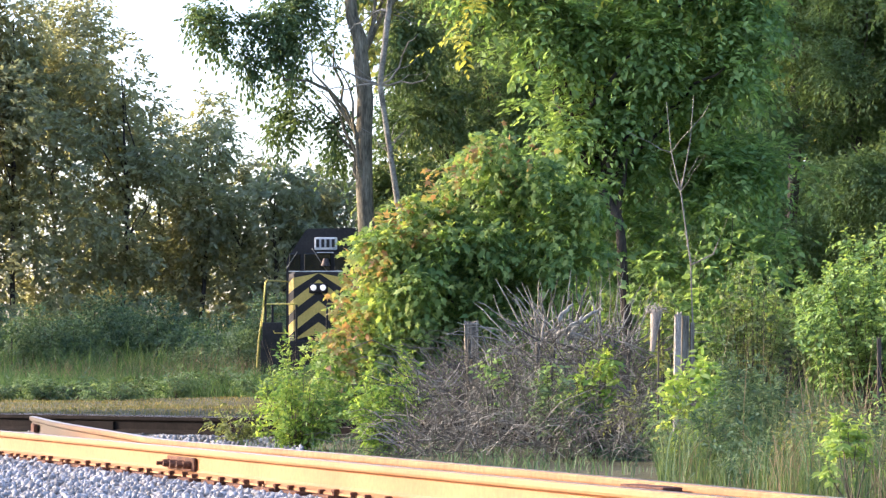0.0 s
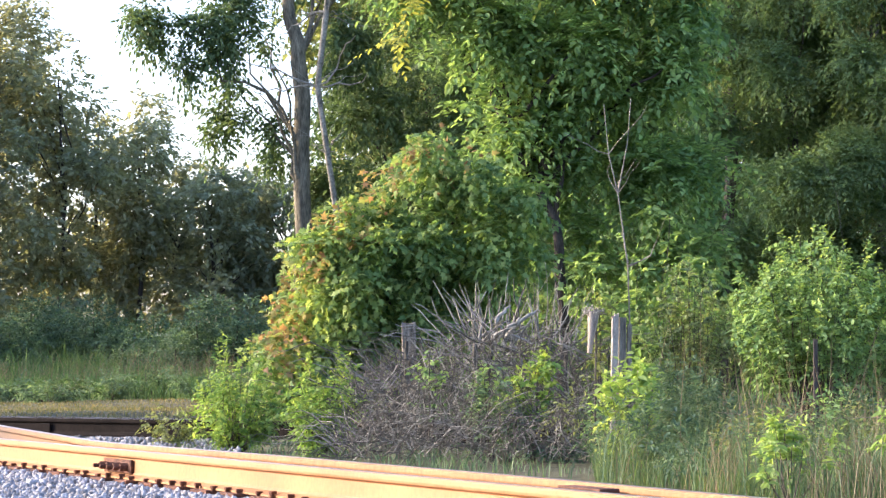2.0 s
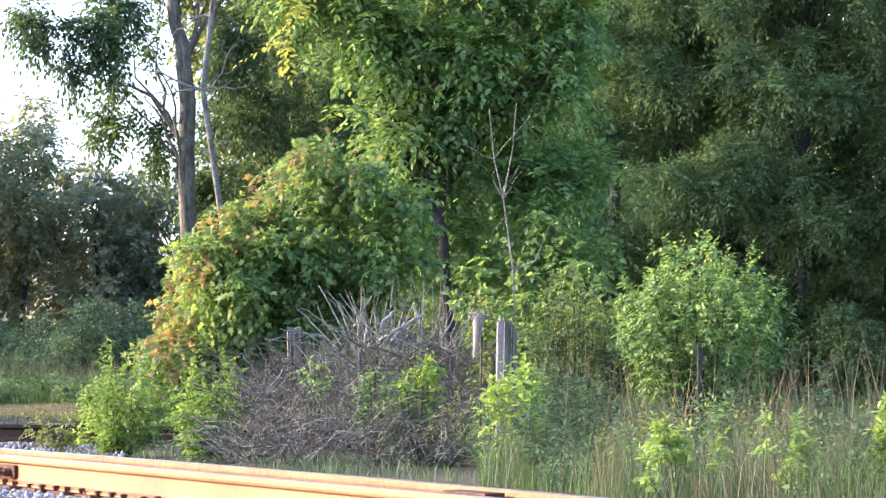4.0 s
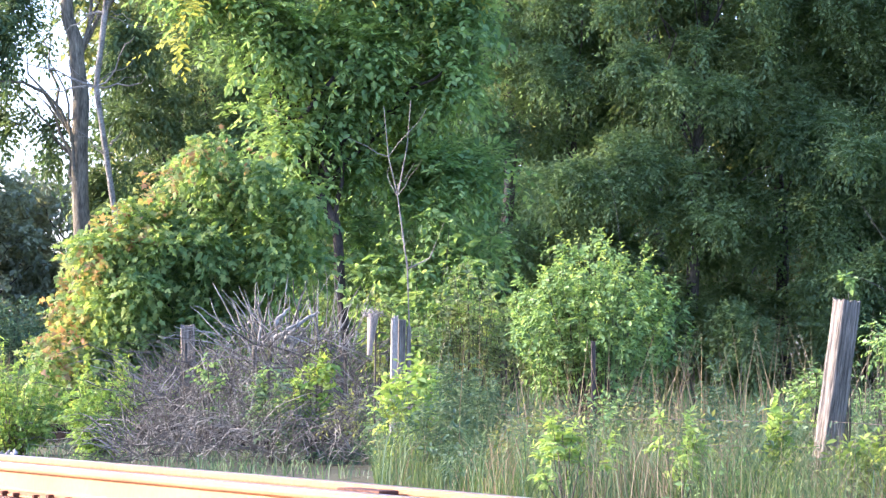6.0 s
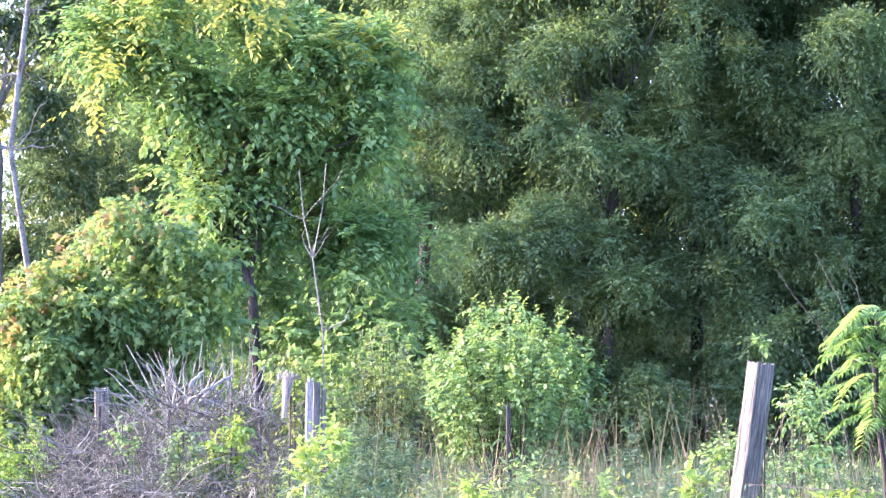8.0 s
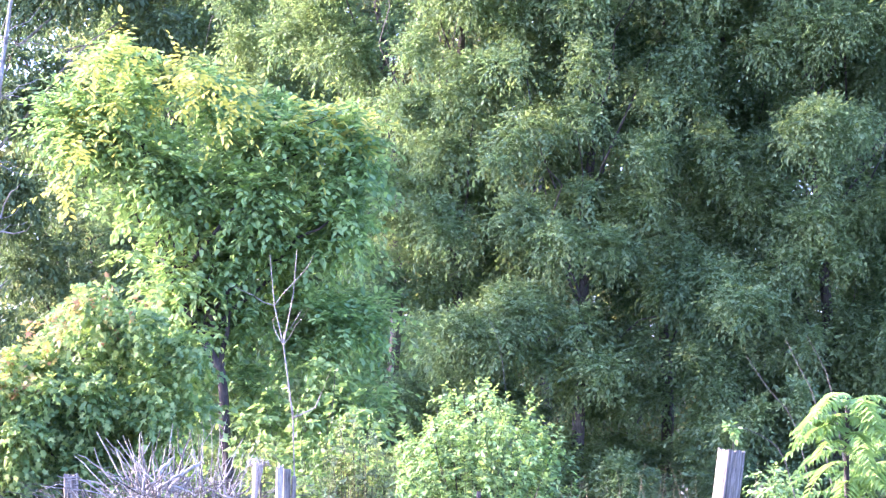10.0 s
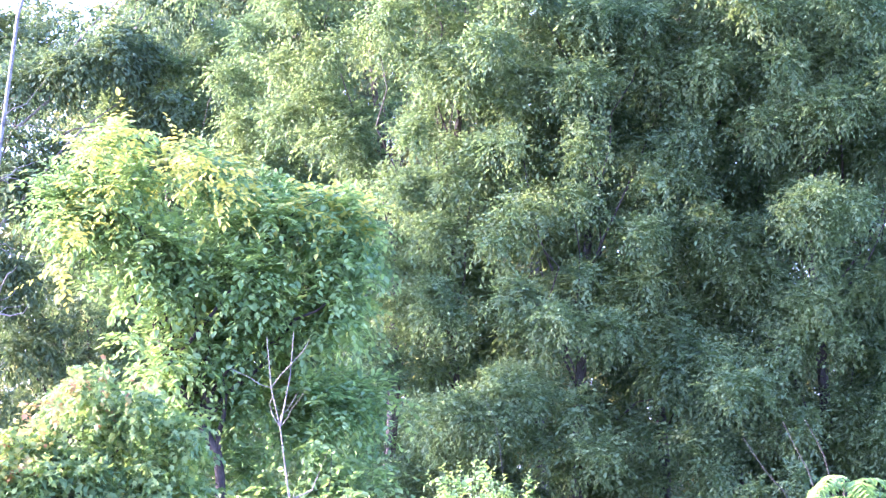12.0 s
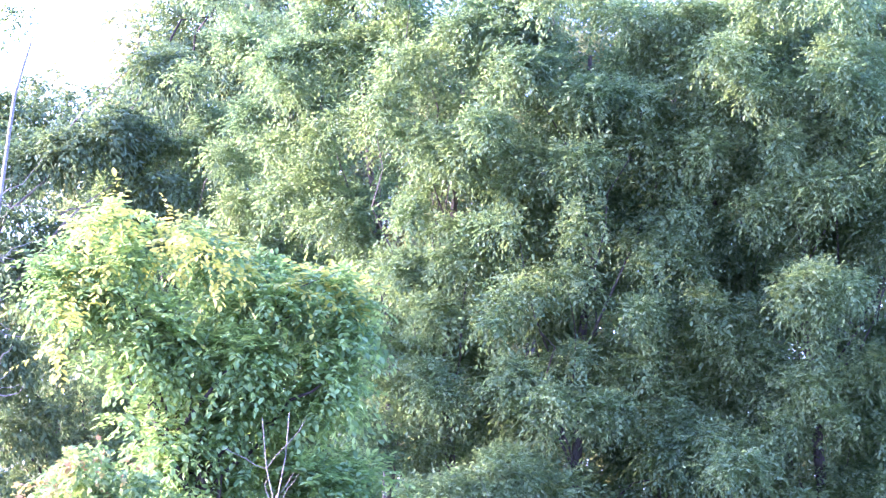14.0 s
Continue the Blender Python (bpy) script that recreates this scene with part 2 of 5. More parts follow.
def wobble(a, b, n, amount, rng, sag=0.0):
    """A crooked path from a to b."""
    a, b = np.asarray(a, float), np.asarray(b, float)
    s = np.linspace(0, 1, n)[:, None]
    p = a + (b - a) * s
    k = rng.normal(0, 1, (n, 3)).cumsum(0) * amount / math.sqrt(n)
    k -= k[0] + (k[-1] - k[0]) * s
    p += k
    p[:, 2] -= sag * (4 * s[:, 0] * (1 - s[:, 0]))
    return p


LEAF = {
    "kite": (np.array([[0, 0, 0], [0.4, 0.5, 0.1], [1, 0, -0.08], [0.4, -0.5, 0.1]]), np.array([[0, 1, 2], [0, 2, 3]])),
    "oval": (np.array([[0, 0, 0], [0.25, 0.40, 0.08], [0.62, 0.42, 0.06], [1, 0, -0.12], [0.62, -0.42, 0.06], [0.25, -0.40, 0.08]]), np.array([[0, 1, 2, 3], [0, 3, 4, 5]])),
    "maple": (np.array([[0, 0, 0], [0.10, 0.46, 0.03], [0.34, 0.26, 0.03], [0.62, 0.56, -0.05], [0.60, 0.20, 0], [1.05, 0, -0.18],
                        [0.60, -0.20, 0], [0.62, -0.56, -0.05], [0.34, -0.26, 0.03], [0.10, -0.46, 0.03], [0.42, 0, 0.09]]),
              np.array([[0, 1, 2], [0, 2, 10], [2, 3, 4], [2, 4, 10], [4, 5, 10], [10, 5, 6], [10, 6, 8], [8, 6, 7], [0, 10, 8], [0, 8, 9]])),
}


def norm(a):
    return a / (np.linalg.norm(a, axis=-1, keepdims=True) + 1e-9)


def spray_leaves(base, way, length, count, size, width, shape, droop, splay, rng, flat=0.5, jit=0.28, hang=0.35):
    """Leaves along many small twigs: count leaves a twig, on alternating sides."""
    n = len(base)
    s = (np.arange(count) + 0.6) / count
    ln = length * rng.uniform(0.7, 1.3, (n, 1, 1))
    pos = base[:, None] + way[:, None] * ln * s[None, :, None]
    pos[..., 2] -= droop * ln[..., 0] * s[None] ** 2
    side = norm(np.cross(way, np.array([0, 0, 1.0]) + rng.normal(0, 0.25, (n, 3))))
    sign = np.where(np.arange(count) % 2 == 0, 1.0, -1.0)
    sign[-1] = 0.0
    ld = norm(way[:, None] * 0.75 + side[:, None] * sign[None, :, None] * splay + rng.normal(0, jit, (n, count, 3)) - np.array([0, 0, droop * 0.9 + hang * 0.6]))
    up = norm(np.array([0, 0, 1.0]) + hang * 1.4 * way[:, None] * np.array([1, 1, 0.3]) + rng.normal(0, flat, (n, count, 3)))
    lw = norm(np.cross(ld, up))
    up = np.cross(lw, ld)
    t, f = LEAF[shape]
    sz = size * rng.uniform(0.65, 1.3, (n, count, 1, 1))
    v = pos[:, :, None] + sz * (t[:, 0:1] * ld[:, :, None] + width * t[:, 1:2] * lw[:, :, None] + t[:, 2:3] * up[:, :, None])
    m = n * count
    k = len(t)
    faces = (f[None] + (np.arange(m) * k)[:, None, None]).reshape(-1, f.shape[1])
    return v.reshape(-1, 3), faces


def lumps(p, scale, seed):
    """A smooth field of about -1 to 1, for gaps and uneven outlines."""
    r = np.random.default_rng(seed)
    out = np.zeros(len(p))
    for _ in range(5):
        w = r.normal(0, 1, 3) * scale
        out += np.sin(p @ w + r.uniform(0, 6.28))
    return out / 2.6


def in_lobes(lobes, per, rng, seed, gap=-0.35, shell=0.5, gap_scale=2.5, inset=0.0):
    """Twig starts and directions in ellipsoid lobes (x, y, z, rx, ry, rz), denser near the outside."""
    ps, ws = [], []
    for x, y, z, *radii in lobes:
        rx, ry, rz = [max(0.35 * r, r - inset) for r in radii]
        n = int(per * (radii[0] * radii[2] + radii[0] * radii[1] + radii[1] * radii[2]) / 3) + 2
        d = norm(rng.normal(0, 1, (n, 3)))
        r = shell + (1.03 - shell) * rng.uniform(0, 1, (n, 1)) ** 0.6
        p = np.array([x, y, z]) + d * r * np.array([rx, ry, rz])
        w = norm(d * np.array([1 / rx, 1 / ry, 1 / rz]) * min(rx, ry, rz) + rng.normal(0, 0.45, (n, 3)) + np.array([0, 0, 0.15]))
        keep = lumps(p, gap_scale, seed) + rng.normal(0, 0.25, n) > gap
        keep &= p[:, 2] > 0.02
        ps.append(p[keep])
        ws.append(w[keep])
    return np.concatenate(ps), np.concatenate(ws)


def spot(az, el, depth):
    """The place in that direction from the eye, at that depth ahead (degrees, metres)."""
    return (depth * math.tan(radians(az)), depth, EYE + depth * math.tan(radians(el)) / math.cos(radians(az)))


def lobes_at(rows):
    """Lobes from direction, depth and half-sizes."""
    return [(*spot(az, el, d), rx, ry, rz) for az, el, d, rx, ry, rz in rows]


def shatter(lobes, pieces, rng, wide=0.5, flat=0.32):
    """Breaks each lobe into smaller, flatter boughs that fill about the same space unevenly."""
    out = []
    for x, y, z, rx, ry, rz in lobes:
        for _ in range(pieces):
            d = norm(rng.normal(0, 1, 3)) * rng.uniform(0.3, 0.95) ** 0.5
            k = rng.uniform(0.7, 1.35)
            out.append((x + d[0] * rx * 0.75, y + d[1] * ry * 0.75, z + d[2] * rz * 0.8, rx * wide * k, ry * wide * k, max(rz * flat * k, 0.05)))
    return out


def crown_mesh(name, lobes, per, mat, size, width, shape, rng, seed, length=0.35, count=7, droop=0.25, splay=0.8, flat=0.5, gap=-0.35, shell=0.5, gap_scale=2.5, jit=0.28, hang=0.35):
    dense = per * 3.14 / (count * 0.55 * size * size * width)
    p, w = in_lobes(lobes, dense, rng, seed, gap, shell, gap_scale, 0.55 * length)
    v, f = spray_leaves(p, w, length, count, size, width, shape, droop, splay, rng, flat, jit, hang)
    return fast_mesh(name, v, f, (mat,))


def woody(thing, trunk_path, trunk_r, limb_ends, bark, rng, limb_r=0.05):
    """Trunk and limbs of a tree or shrub; each limb grows from the trunk towards its end."""
    trunk_path = np.asarray(trunk_path, float)
    n = 14
    s = np.linspace(0, 1, n)
    seg = np.linspace(0, 1, len(trunk_path))
    path = np.stack([np.interp(s, seg, trunk_path[:, k]) for k in range(3)], -1)
    path[1:-1] += rng.normal(0, trunk_r[0] * 0.22, (n - 2, 3)) * np.array([1, 1, 0.2])
    rad = np.interp(s, np.linspace(0, 1, len(trunk_r)), trunk_r)
    rad[0] *= 1.35
    child("trunk", tubes_mesh("trunk", [(path, rad)], bark, 10), thing)
    for e in limb_ends:
        e = np.asarray(e, float)
        t = np.clip((e[2] - path[0, 2]) / max(path[-1, 2] - path[0, 2], 0.1) * 0.62, 0.15, 0.97)
        k = int(t * (n - 1))
        a = path[k]
        p = wobble(a, e, 8, 0.12 * np.linalg.norm(e - a), rng)
        p[:, 2] += 0.10 * np.linalg.norm(e - a) * np.sin(np.linspace(0, np.pi, 8))
        r0 = min(limb_r, rad[k] * 0.7)
        child("limb", tubes_mesh("limb", [(p, np.linspace(r0, r0 * 0.15, 8))], bark, 6), thing)


def inside(outline, x, y):
    """Whether a direction lies within a closed outline."""
    hit = False
    for (x0, y0), (x1, y1) in zip(outline, outline[1:] + outline[:1]):
        if (y0 > y) != (y1 > y) and x < (x1 - x0) * (y - y0) / (y1 - y0) + x0:
            hit = not hit
    return hit


def boughs_in(outline, n, depth, deep, r, flat, rng):
    """Small boughs scattered through a crown of that outline (directions) about that depth."""
    xs, ys = [p[0] for p in outline], [p[1] for p in outline]
    out = []
    while len(out) < n:
        az, el = rng.uniform(min(xs), max(xs)), rng.uniform(min(ys), max(ys))
        if inside(outline, az, el):
            k = rng.uniform(0.6, 1.4)
            out.append((*spot(az, el, depth + rng.normal(0, deep)), r * k, r * k, r * flat * k))
    return out


def stem_shrub(name, label, foot, half, height, stems, leaf, size, width, shape, seed, category, twigs=10, twig=0.13, count=6, low=0.25, droop=0.3, splay=0.9, flat=0.5, spread=1.4, crown=0.35,
               bark="dead_brown", stem_r=0.005, tip="", tip_size=0.75, group="", bush=0.0):
    """Many stems from one foot, fanning out and up, with leafy twigs along them and young shoot ends."""
    rng = np.random.default_rng(seed)
    x, y = foot
    z = -0.04
    t = empty(name, x, y, z)
    tagged(t, label, category, group)
    bs, ws, tb, tw = [], [], [], []
    for k in range(stems):
        a, r = rng.uniform(0, 6.28), math.sqrt(rng.uniform(0, 1))
        h = height * (1 - crown * r * r) * rng.uniform(1 - bush if bush else 0.78, 1.04)
        q = np.linspace(0, 1, 9)
        ex, ey = math.cos(a) * r * half, math.sin(a) * r * half
        path = np.stack([x + ex * (0.12 + 0.88 * q ** spread), y + ey * (0.12 + 0.88 * q ** spread), z + h * q], -1)
        path[1:] += rng.normal(0, 0.02 * half, (8, 3)).cumsum(0) * np.array([1, 1, 0.2])
        r0 = stem_r * rng.uniform(0.7, 1.2)
        child("stem", tubes_mesh("stem", [(path, np.linspace(r0, r0 * 0.3, 9))], bark, 4), t)
        tan = norm(np.gradient(path, axis=0))
        out = norm(np.array([ex, ey, 0.0]) + rng.normal(0, 0.15 * half + 0.01, 3))
        for f in low + (1 - low) * rng.uniform(0, 1, twigs) ** 0.8:
            i = min(int(f * 8), 7)
            g = f * 8 - i
            bs.append(path[i] * (1 - g) + path[i + 1] * g)
            ws.append(norm(tan[i] * 0.6 + out * 0.5 + rng.normal(0, 0.5, 3)))
        for f in (0.8, 0.92, 1.0):
            i = min(int(f * 8), 7)
            g = f * 8 - i
            tb.append(path[i] * (1 - g) + path[i + 1] * g)
            tw.append(norm(tan[i] + rng.normal(0, 0.22, 3) + np.array([0, 0, 0.4])))
    v, f = spray_leaves(np.array(bs), np.array(ws), twig, count, size, width, shape, droop, splay, rng, flat)
    child("foliage", fast_mesh("foliage", v, f, (leaf,)), t)
    if tip:
        v, f = spray_leaves(np.array(tb), np.array(tw), twig * 0.9, count, size * tip_size, width, shape, 0.12, splay, rng, flat)
        tagged(child("young_growth", fast_mesh("young_growth", v, f, (tip,)), t), "pale upright shoot tips", kind="stuff")
    return t


# ---- ground ----
def ground_z(x, y):
    bank = 2.1 / (1 + np.exp(-(y - 108) / 5.0)) / (1 + np.exp((x + 9.5 - 0.157 * (y - 85)) / 0.8))
    return -0.03 + bank + 0.05 * np.sin(x * 0.6 + 1) * np.sin(y * 0.37) * np.clip((y - 32) / 10, 0, 1)


def build_ground():
    xs = np.unique(np.concatenate([np.linspace(-2500, -80, 14), np.linspace(-80, 80, 81), np.linspace(80, 2500, 14)]))
    ys = np.unique(np.concatenate([np.linspace(-2500, -20, 12), np.linspace(-20, 200, 111), np.linspace(200, 2500, 14)]))
    X, Y = np.meshgrid(xs, ys)
    v = np.stack([X, Y, ground_z(X, Y)], -1).reshape(-1, 3)
    nx = len(xs)
    i, j = np.meshgrid(np.arange(nx - 1), np.arange(len(ys) - 1))
    a = (j * nx + i).ravel()
    ob = new("ground", fast_mesh("ground", v, np.stack([a, a + 1, a + nx + 1, a + nx], -1), ("earth",), smooth=True))
    tagged(ob, "flat earthy ground with thin grass beside the railway", "ground", kind="structure")


build_ground()

# ---- railway: the rail line runs towards the camera, from far on the left to near on the right ----
ALONG = Vector((0.371, -0.928, 0)).normalized()
ACROSS = Vector((0.928, 0.371, 0)).normalized()
RAIL_TOP = 0.20
NEAR_OFF = 5.42


def on_line(s, off, z=0.0):
    p = ALONG * s + ACROSS * off
    return Vector((p.x, p.y, z))


PROFILE = [(-0.070, 0.0), (-0.070, 0.012), (-0.022, 0.030), (-0.0095, 0.045), (-0.0085, 0.125), (-0.034, 0.138), (-0.037, 0.150), (-0.036, 0.170),
           (-0.029, 0.178), (0.029, 0.178), (0.036, 0.170), (0.037, 0.150), (0.034, 0.138), (0.0085, 0.125), (0.0095, 0.045), (0.022, 0.030), (0.070, 0.012), (0.070, 0.0)]


def rail_mesh(name, path, mat, top="rail_top", z0=0.022):
    """A rail of true section along a path in plan."""
    path = [Vector((p[0], p[1], 0)) for p in path]
    bm = bmesh.new()
    rings = []
    for i, p in enumerate(path):
        t = (path[min(i + 1, len(path) - 1)] - path[max(i - 1, 0)]).normalized()
        w = Vector((t.y, -t.x, 0))
        rings.append([bm.verts.new(p + w * a + Vector((0, 0, z0 + h))) for a, h in PROFILE])
    k = len(PROFILE)
    for r0, r1 in zip(rings, rings[1:]):
        for j in range(k):
            f = bm.faces.new((r0[j], r0[(j + 1) % k], r1[(j + 1) % k], r1[j]))
            f.material_index = 1 if j == 8 else 0
    bm.faces.new(rings[0])
    bm.faces.new(rings[-1][::-1])
    bmesh.ops.recalc_face_normals(bm, faces=bm.faces)
    me = bpy.data.meshes.new(name)
    bm.to_mesh(me)
    bm.free()
    me.materials.append(M[mat])
    me.materials.append(M[top])
    return me


def build_near_rail():
    rail = empty("rail")
    tagged(rail, "rust-orange steel running rail in low sunlight on grey ballast", "rail")
    child("rail_bar", rail_mesh("rail_bar", [on_line(s, NEAR_OFF) for s in np.linspace(-60, 12, 25)], "rust_rail"), rail)
    # bolted joint bar
    c = -ALONG_OF_JOINT
    bar = bmesh.new()
    box(bar, -0.30, 0.30, -0.034, -0.012, 0.055, 0.142, 0.008)
    jb = part("joint_bar", bar, "rust_dark", rail, "dark rusty bolted joint bar")
    m = Matrix.Translation(on_line(c, NEAR_OFF)) @ Matrix.Rotation(math.atan2(ALONG.y, ALONG.x), 4, "Z")
    jb.matrix_local = m
    for k in range(4):
        b = bmesh.new()
        bmesh.ops.create_cone(b, cap_ends=True, segments=6, radius1=0.026, radius2=0.024, depth=0.05, matrix=Matrix.Translation((-0.225 + 0.15 * k, -0.058, 0.096)) @ Matrix.Rotation(radians(90), 4, "X"))
        bmesh.ops.create_cone(b, cap_ends=True, segments=6, radius1=0.013, radius2=0.013, depth=0.09, matrix=Matrix.Translation((-0.225 + 0.15 * k, -0.08, 0.096)) @ Matrix.Rotation(radians(90), 4, "X"))
        part("bolt", b, "rust_dark", jb)
    # tie plates with spikes along the rail foot
    plate = bmesh.new()
    box(plate, -0.14, 0.14, -0.125, 0.125, 0.002, 0.022, 0.004)
    pm = bpy.data.meshes.new("tie_plate")
    plate.to_mesh(pm)
    plate.free()
    pm.materials.append(M["rust_dark"])
    sp = bmesh.new()
    box(sp, -0.010, 0.010, -0.092, -0.071, 0.0, 0.046)
    box(sp, -0.016, 0.016, -0.096, -0.058, 0.034, 0.052, 0.005)
    sm = bpy.data.meshes.new("spike")
    sp.to_mesh(sm)
    sp.free()
    sm.materials.append(M["rust_dark"])
    turn = Matrix.Rotation(math.atan2(ALONG.y, ALONG.x), 4, "Z")
    for s in np.arange(-40, 2, 0.52):
        o = new("tie_plate", pm)
        o.parent = rail
        o.matrix_local = Matrix.Translation(on_line(s + RNG.uniform(-0.03, 0.03), NEAR_OFF)) @ turn @ pose(0, 0, 0, 0, 0, RNG.uniform(-2, 2))
        for d in (-0.115, 0.115):
            q = new("spike", sm)
            q.parent = o
            q.matrix_local = pose(d + RNG.uniform(-0.02, 0.02), RNG.uniform(-0.012, 0.004), RNG.uniform(-0.012, 0.006), 0, 0, RNG.uniform(-16, 16))


ALONG_OF_JOINT = 18.0
build_near_rail()


def build_guard_rail():
    rail = empty("guard_rail")
    tagged(rail, "rusty guard rail whose end bends away from the running rail", "rail")
    pts = [(-4.22, 30.1), (-3.56, 27.0), (-3.05, 24.95), (-2.5, 22.8), (-1.98, 20.7), (-1.35, 19.2), (-0.78, 17.9), (0.84, 13.75), (1.54, 11.75), (2.3, 9.6)]
    seg = np.linspace(0, 1, len(pts))
    s = np.linspace(0, 1, 40)
    pts = np.array(pts)
    path = np.stack([np.interp(s, seg, pts[:, 0]), np.interp(s, seg, pts[:, 1])], -1)
    for _ in range(3):
        path[1:-1] = (path[:-2] + 2 * path[1:-1] + path[2:]) / 4
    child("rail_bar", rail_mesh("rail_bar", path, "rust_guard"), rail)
    b = bmesh.new()
    box(b, -0.22, 0.22, -0.05, 0.05, 0.15, 0.19, 0.006)
    o = part("filler_block", b, "rust_dark", rail, "reddish brown steel filler block")
    o.matrix_local = Matrix.Translation((0.93, 13.1, 0)) @ Matrix.Rotation(math.atan2(ALONG.y, ALONG.x), 4, "Z")
    b = bmesh.new()
    box(b, -0.2, 0.2, -0.05, -0.012, 0.06, 0.14, 0.006)
    o = part("joint_bar", b, "rust_dark", rail, "dark bolted end block")
    o.matrix_local = Matrix.Translation((-4.05, 29.2, 0)) @ Matrix.Rotation(math.atan2(-3.1, 0.66), 4, "Z")


build_guard_rail()


def build_dark_rails():
    for off, lab in ((0.0, "dark brown shaded rail of the crossing track"), (0.55, "dark guard rail beside the crossing track")):
        rail = empty("rail")
        tagged(rail, lab, "rail")
        a, b = Vector((-14.0, 38.9 + off)), Vector((3.0, 25.2 + off))
        child("rail_bar", rail_mesh("rail_bar", [a.lerp(b, t) for t in np.linspace(0, 1, 12)], "rail_brown_shaded"), rail)
        jb = bmesh.new()
        box(jb, -0.3, 0.3, -0.036, -0.01, 0.05, 0.142, 0.006)
        o = part("joint_bar", jb, "rail_brown_shaded", rail, "dark bolted joint bar")
        o.matrix_local = Matrix.Translation(a.lerp(b, 0.61 + off * 0.1).to_3d()) @ Matrix.Rotation(math.atan2(b.y - a.y, b.x - a.x), 4, "Z")


build_dark_rails()


def stones(name, spots, z, rng, size=0.0155):
    """Crushed stones, each a lumpy lowpoly block, joined into one object."""
    bm = bmesh.new()
    bmesh.ops.create_icosphere(bm, subdivisions=1, radius=1.0)
    t = np.array([v.co[:] for v in bm.verts])
    f = np.array([[v.index for v in face.verts] for face in bm.faces])
    bm.free()
    n = len(spots)
    d = t[None] * (1 + rng.normal(0, 0.22, (n, len(t), 1)))
    d *= rng.uniform(0.65, 1.35, (n, 1, 3)) * size * rng.uniform(0.6, 1.4, (n, 1, 1))
    a = rng.uniform(0, 6.28, n)
    c, s = np.cos(a)[:, None], np.sin(a)[:, None]
    x, y = d[..., 0] * c - d[..., 1] * s, d[..., 0] * s + d[..., 1] * c
    v = np.stack([x + spots[:, 0:1], y + spots[:, 1:2], d[..., 2] + z[:, None]], -1)
    return fast_mesh(name, v.reshape(-1, 3), (f[None] + (np.arange(n) * len(t))[:, None, None]).reshape(-1, 3), ("stone",))


def build_ballast():
    # the bed: a low bank of crushed stone under the rails
    s = np.linspace(-60, 14, 60)
    o = np.array([1.2, 2.2, 3.2, 4.2, 5.2, 6.2, 7.2, 8.0])
    h = np.array([-0.35, -0.1, 0.0, 0.0, 0.0, 0.0, -0.005, -0.06])
    S, O = np.meshgrid(s, o, indexing="ij")
    H = np.broadcast_to(h, S.shape)
    v = np.stack([ALONG.x * S + ACROSS.x * O, ALONG.y * S + ACROSS.y * O, H], -1).reshape(-1, 3)
    k = len(o)
    i, j = np.meshgrid(np.arange(len(s) - 1), np.arange(k - 1), indexing="ij")
    a = (i * k + j).ravel()
    bed = new("ballast_bed", fast_mesh("ballast_bed", v, np.stack([a, a + k, a + k + 1, a + 1], -1), ("ballast_bed",), smooth=True))
    tagged(bed, "bed of crushed grey stone under the rails", "ballast", kind="structure")
    rng = np.random.default_rng(11)
    n = 19000
    s = -rng.uniform(10.5, 27, n)
    o = rng.uniform(2.7, 5.27, n)
    p = np.stack([ALONG.x * s + ACROSS.x * o, ALONG.y * s + ACROSS.y * o], -1)
    z = np.where(o > 5.1, -0.02, 0.0) + np.interp(o, [1.2, 2.2, 3.2, 8], [-0.35, -0.1, 0, 0]) + rng.uniform(-0.01, 0.03, n)
    q = np.stack([rng.uniform(-5.2, -1.2, 3500), rng.uniform(22, 31, 3500)], -1)
    zq = rng.uniform(-0.02, 0.02, 3500) + 0.05 * np.exp(-((q[:, 0] + 2.6) / 0.6) ** 2 - ((q[:, 1] - 27) / 1.5) ** 2)
    kinds = []
    for k in range(8):
        kinds.append(stones("stone", np.zeros((1, 2)), np.zeros(1), rng, 0.018))
    for k in range(300):
        a, b = -rng.uniform(12.2, 15.0), rng.uniform(4.3, 5.2)
        st = new("stone", kinds[k % 8])
        st.parent = bed
        st.matrix_local = pose(ALONG.x * a + ACROSS.x * b, ALONG.y * a + ACROSS.y * b, rng.uniform(0.0, 0.02), rng.uniform(0, 360), rng.uniform(0, 360), rng.uniform(0, 360))
    ob = new("ballast_stones", stones("ballast_stones", np.concatenate([p, q]), np.concatenate([z, zq]), rng))
    tagged(ob, "loose crushed pale grey ballast stones", "ballast", kind="stuff")


build_ballast()


# ---- vegetation: far to near ----
def tree(name, label, base, top, lobes, per, leaf, size, width, shape, seed, trunk_r=(0.2, 0.04), bark="bark_dark", limbs=6, limb_r=0.06, category="tree", group="", path=None, **kw):
    rng = np.random.default_rng(seed)
    t = empty(name, base[0], base[1], base[2])
    tagged(t, label, category, group)
    ends = [np.array(l[:3]) + rng.normal(0, 0.2, 3) * np.array(l[3:]) for l in lobes]
    ends = [e for e in ends if e[2] > base[2] + 0.42 * (top[2] - base[2])]
    rng.shuffle(ends)
    mid = (np.array(base) + np.array(top)) / 2 + np.append(rng.normal(0, 0.03 * (top[2] - base[2]), 2), 0)
    woody(t, path or [base, mid, top], trunk_r, ends[:limbs], bark, rng, limb_r)
    child("crown", crown_mesh("crown", lobes, per, leaf, size, width, shape, rng, seed, **kw), t)
    return t


